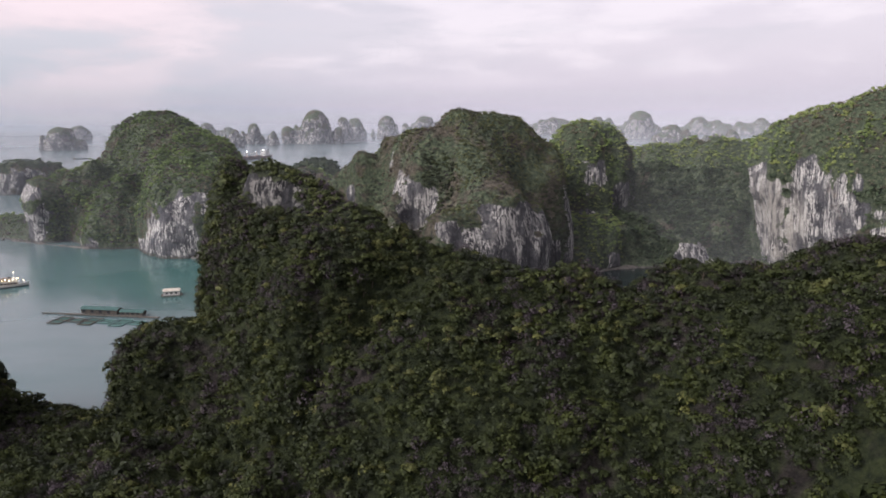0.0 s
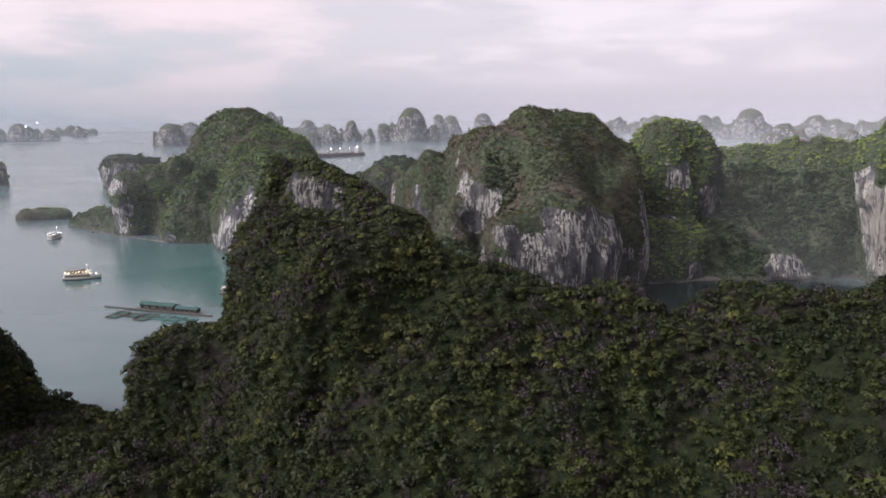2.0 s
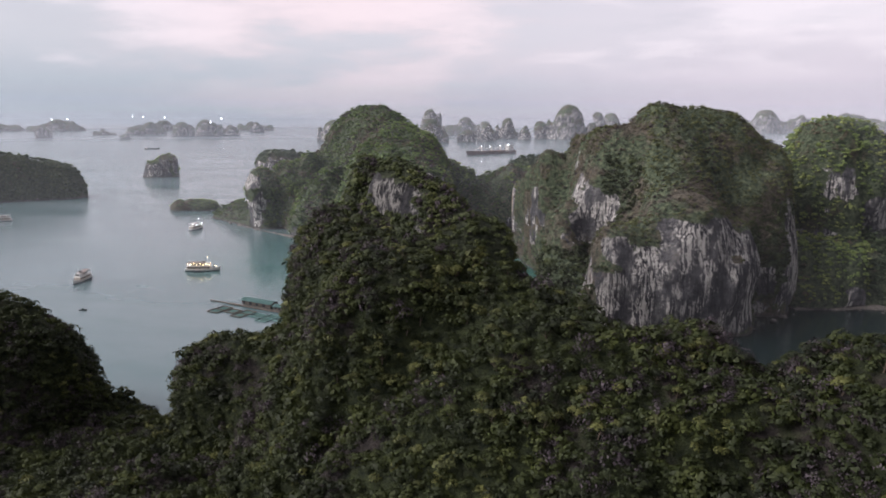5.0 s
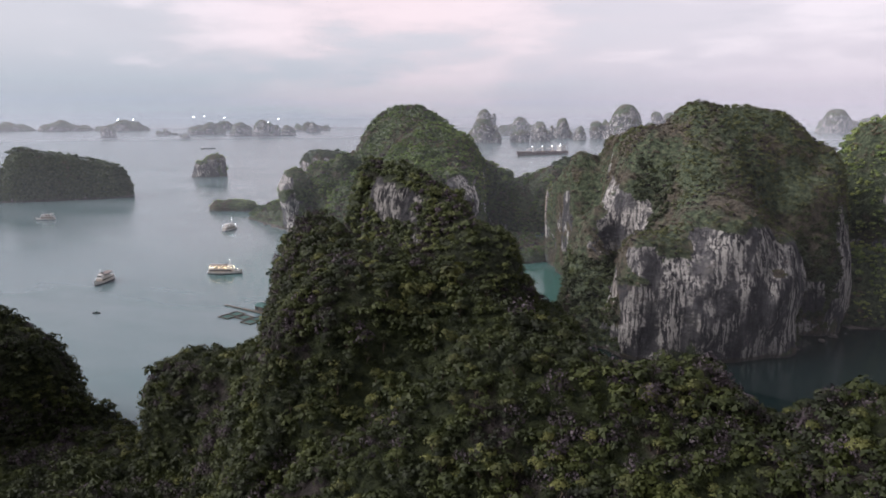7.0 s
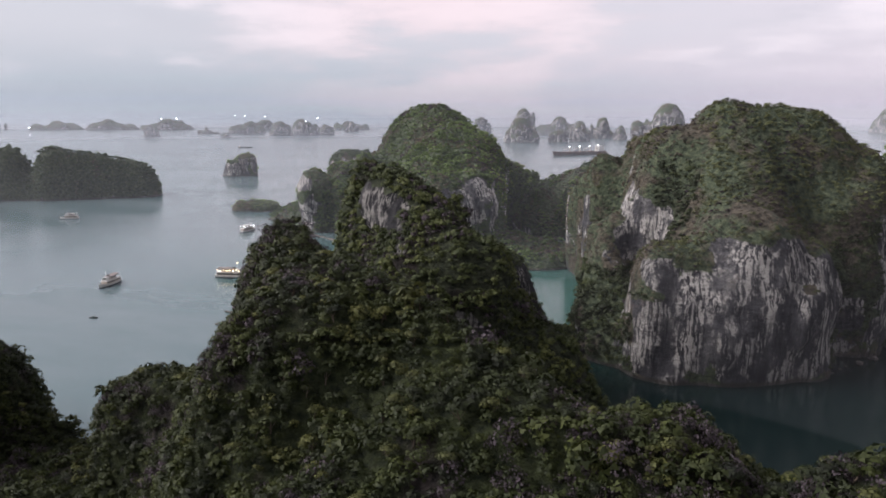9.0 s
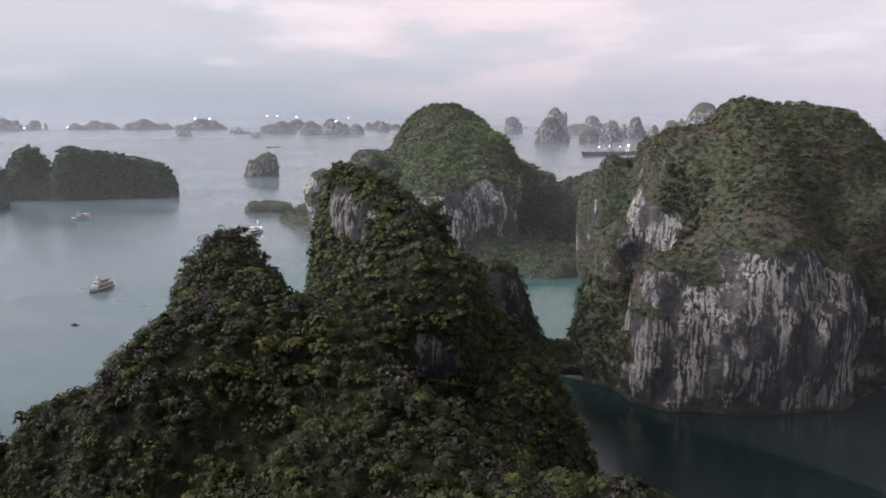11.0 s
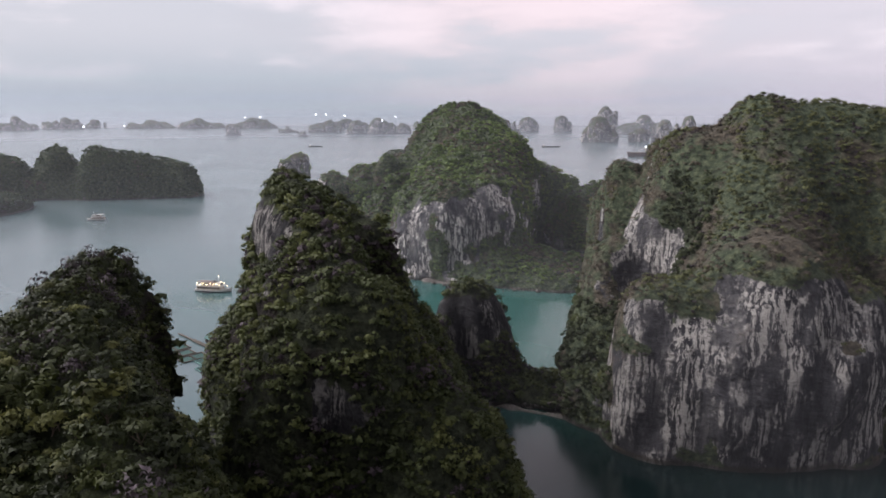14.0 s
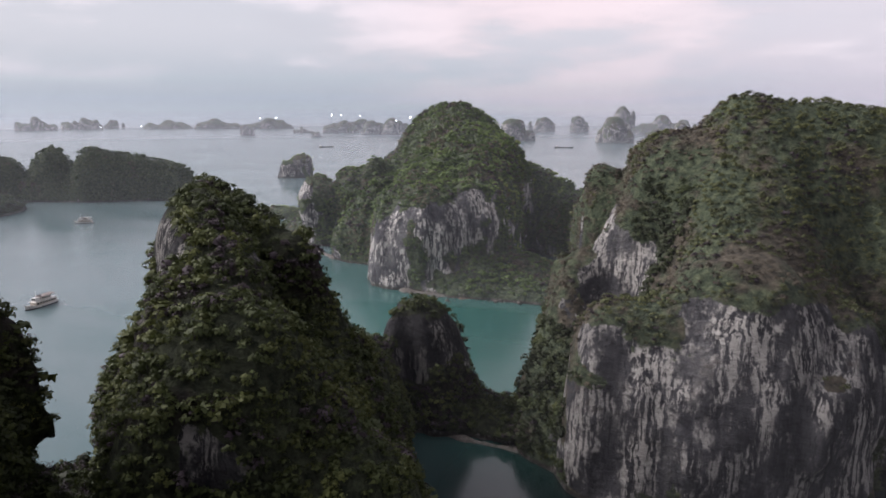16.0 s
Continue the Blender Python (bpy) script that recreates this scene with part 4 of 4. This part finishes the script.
def cargo_ship(x, y, heading, length):
    ob = tagged(new("cargo_ship"), "dark bulk carrier at anchor with lit deck cranes", "ship")
    part("hull", hull(length, length * 0.15, 7.5, 2, 3.5), RUST, ob)
    L = length
    house = part("superstructure", bx(-0.45 * L, -0.34 * L, -8, 8, 7, 21, taper=0.8), WHITE, ob)
    for k in range(3):
        part("window_band", bx(-0.341 * L, -0.338 * L, -6, 6, 10.5 + 3.6 * k, 11.7 + 3.6 * k), GLASS, house)
    part("funnel", bx(-0.47 * L, -0.445 * L, -2.5, 2.5, 7, 24, taper=0.3), DARKHULL, ob)
    for k in (-0.2, 0.0, 0.2):
        crane = part("crane_post", rod((k * L, 0, 7), (k * L, 0, 20), 1.3), CREAM, ob)
        part("jib", rod((k * L, 0, 18), (k * L + 20, 0, 13), 0.6), CREAM, crane)
        bulb(ob, k * L, -1.5, 20.5, 1.1, COLD_BULB)
    for k in range(4):
        part("hatch", bx((-0.28 + 0.17 * k) * L, (-0.16 + 0.17 * k) * L, -7, 7, 7, 9.2, taper=0.4), RUST, ob)
    bulb(ob, -0.40 * L, -6, 22, 1.3, COLD_BULB)
    bulb(ob, -0.36 * L, -8.5, 14, 1.0, BULB)
    ob.matrix_basis = pose(x, y, 0, 0, 0, heading)


cargo_ship(-482, 1778, 237, 150)


def barge(x, y, heading, length):
    ob = tagged(new("barge"), "long low dark barge lying far out on the bay", "barge", "barges")
    part("hull", hull(length, length * 0.16, 2.2, 0.8, 0.6), DARKHULL, ob)
    part("cabin", bx(-0.42 * length, -0.32 * length, -2, 2, 2, 4.6, taper=0.2), CREAM, ob)
    ob.matrix_basis = pose(x, y, 0, 0, 0, heading)


barge(-850, 1975, 36, 50)
barge(-905, 1800, 20, 34)
barge(-1400, 1620, 60, 40)

# ---- fish farm ----


def fish_farm():
    farm = tagged(new("fish_farm"), "floating fish farm of plank walks with green-roofed sheds", "fish farm")
    for k, (x0, x1, y0, y1) in enumerate(((-20, 34, -1.0, 1.0), (-12, 16, 5, 7), (-34, -20, -0.5, 0.5))):
        part("walkway", bx(x0, x1, y0, y1, 0.25, 0.6), WOOD, farm)
    for k in range(6):
        x = -15 + 8.5 * k
        for row, y in enumerate((-10.5,) if k % 2 else (-14.5, -8.5)):
            pen = part("pen", bx(x - 3.2, x + 3.2, y - 2.8, y + 2.8, 0.05, 0.18), NET, farm, "dark green netted pen")
            for a, b, c, d in ((-3.5, 3.5, -3.2, -2.7), (-3.5, 3.5, 2.7, 3.2), (-3.7, -3.2, -3.2, 3.2), (3.2, 3.7, -3.2, 3.2)):
                part("plank", bx(x + a, x + b, y + c, y + d, 0.2, 0.55), GREENROOF if k > 2 else WOOD, pen)
            for dx in (-3, 3):
                part("float", rod((x + dx, y - 2.6, 0.05), (x + dx, y + 2.6, 0.05), 0.3, 8), DARKHULL, pen, "dark barrel float")
    for x0, x1, y0, y1, h in ((-13, 9, 1.5, 8.5, 3.4), (10, 24, 1.2, 6.5, 2.8)):
        shed = part("shed", bx(x0 + 0.6, x1 - 0.6, y0 + 0.6, y1 - 0.6, 0.5, h - 0.5), WOOD, farm, "grey plank shed")
        bm = bmesh.new()
        ym = (y0 + y1) / 2
        v = [bm.verts.new(p) for p in ((x0, y0, h - 0.6), (x1, y0, h - 0.6), (x1, ym, h + 0.5), (x0, ym, h + 0.5), (x0, y1, h - 0.6), (x1, y1, h - 0.6))]
        bm.faces.new((v[0], v[1], v[2], v[3]))
        bm.faces.new((v[3], v[2], v[5], v[4]))
        bmesh.ops.solidify(bm, geom=bm.faces[:], thickness=0.12)
        part("roof", bm, GREENROOF, shed, "faded green sheet roof")
        for k in range(4):
            xx = x0 + 1.5 + k * (x1 - x0 - 3) / 4
            part("opening", bx(xx, xx + 1.6, y0 + 0.54, y0 + 0.62, 0.9, h - 1.0), GLASS, shed)
    farm.matrix_basis = pose(-185, 374, 0, 0, 0, -8)


fish_farm()


def float_house(x, y, heading):
    ob = tagged(new("floating_house"), "white floating cabin on a plank raft", "house")
    part("raft", bx(-6, 6, -3.5, 3.5, -0.25, 0.6), WOOD, ob)
    wall = part("wall", bx(-4.6, 4.6, -2.4, 2.4, 0.6, 3.2), WHITE, ob)
    for k in (-3.2, -0.6, 2.0):
        part("window", bx(k, k + 1.3, -2.46, -2.38, 1.5, 2.4), GLASS, wall)
    part("roof", bx(-5.2, 5.2, -3.0, 3.0, 3.2, 3.9, taper=0.7), CREAM, ob)
    ob.matrix_basis = pose(x, y, 0, 0, 0, heading)


float_house(-163, 419, 15)

# ---- lamps along the far shore ----
for x, y, z in ((-3370, 2009, 20), (-2750, 2568, 61), (-2496, 2698, 75), (-2499, 2767, 74), (-2021, 2727, 67), (-3195, 2115, 23), (-2598, 2351, 64), (-1823, 2403, 58), (-2363, 2759, 70)):
    lamp = tagged(new("shore_lamp"), "bright lamp on a post on the far shore", "lamp", "shore lamps")
    part("post", rod((0, 0, -z), (0, 0, 0), 0.6), DARKHULL, lamp)
    bulb(lamp, 0, 0, 0, 2.4, COLD_BULB)
    lamp.matrix_basis = pose(x, y, z)

# ---- single trees along the crest of the ridge ----


def tree_mesh(seed, leaf):
    v = full_crown(140, 260, 0.16, 0.07, 9, seed) * (2.3, 2.3, 1.9, 1, 1, 1) + (0, 0, 2.6, 0, 0, 0)
    return leaf_mesh("crown", v, leaf)


def trunk_mesh(seed):
    rg = random.Random(seed)
    bm = bmesh.new()
    lean = Vector((rg.uniform(-0.3, 0.3), rg.uniform(-0.3, 0.3), 0))
    spine = [(Vector((0, 0, -0.8)), 0.20), (Vector((0, 0, 0.8)) + lean, 0.16), (Vector((0, 0, 2.2)) + lean * 2, 0.11), (Vector((0, 0, 3.4)) + lean * 2.5, 0.05)]
    limbs = [spine] + [[(spine[1][0], 0.10), (spine[1][0] + Vector((math.cos(a) * 0.9, math.sin(a) * 0.9, 1.2)), 0.07), (spine[1][0] + Vector((math.cos(a) * 1.5, math.sin(a) * 1.5, 2.0)), 0.03)]
                       for a in (rg.uniform(0, 2), rg.uniform(2, 4), rg.uniform(4, 6))]
    for limb in limbs:
        rings = [[bm.verts.new(c + Vector((r * math.cos(k * 1.2566), r * math.sin(k * 1.2566), 0))) for k in range(5)] for c, r in limb]
        for a, b in zip(rings, rings[1:]):
            for k in range(5):
                bm.faces.new((a[k], a[(k + 1) % 5], b[(k + 1) % 5], b[k]))
    me = bpy.data.meshes.new("trunk")
    bm.to_mesh(me)
    bm.free()
    me.materials.append(BARK)
    return me


TRUNKS = [trunk_mesh(k) for k in range(3)]
TREES = [(tree_mesh(80 + k, LEAF if k % 3 else LEAF_YELLOW), "broad-leaved evergreen tree on the ridge" if k % 3 else "yellow-green leafy tree on the ridge") for k in range(6)]
rng = np.random.default_rng(12)
pts, _ = spots(RIDGE_V, RIDGE_F, 4.2, rng, np.zeros(len(RIDGE_V)), 25.0)
pts = pts[(pts[:, 0] > -62) & (pts[:, 0] < 80) & (pts[:, 1] > 188) & (pts[:, 2] > 40)]
rng.shuffle(pts)
for x, y, z in pts[:290]:
    k = rng.integers(0, len(TREES))
    tree = tagged(new("tree"), TREES[k][1], "tree", "trees on the ridge")
    part("trunk", TRUNKS[rng.integers(0, 3)], None, tree)
    part("crown", TREES[k][0], None, tree)
    s = rng.uniform(0.6, 1.0)
    tree.matrix_basis = pose(x, y, z, rng.uniform(-8, 8), rng.uniform(-8, 8), rng.uniform(0, 360)) @ Matrix.Diagonal((s, s, s * rng.uniform(0.8, 1.05), 1))
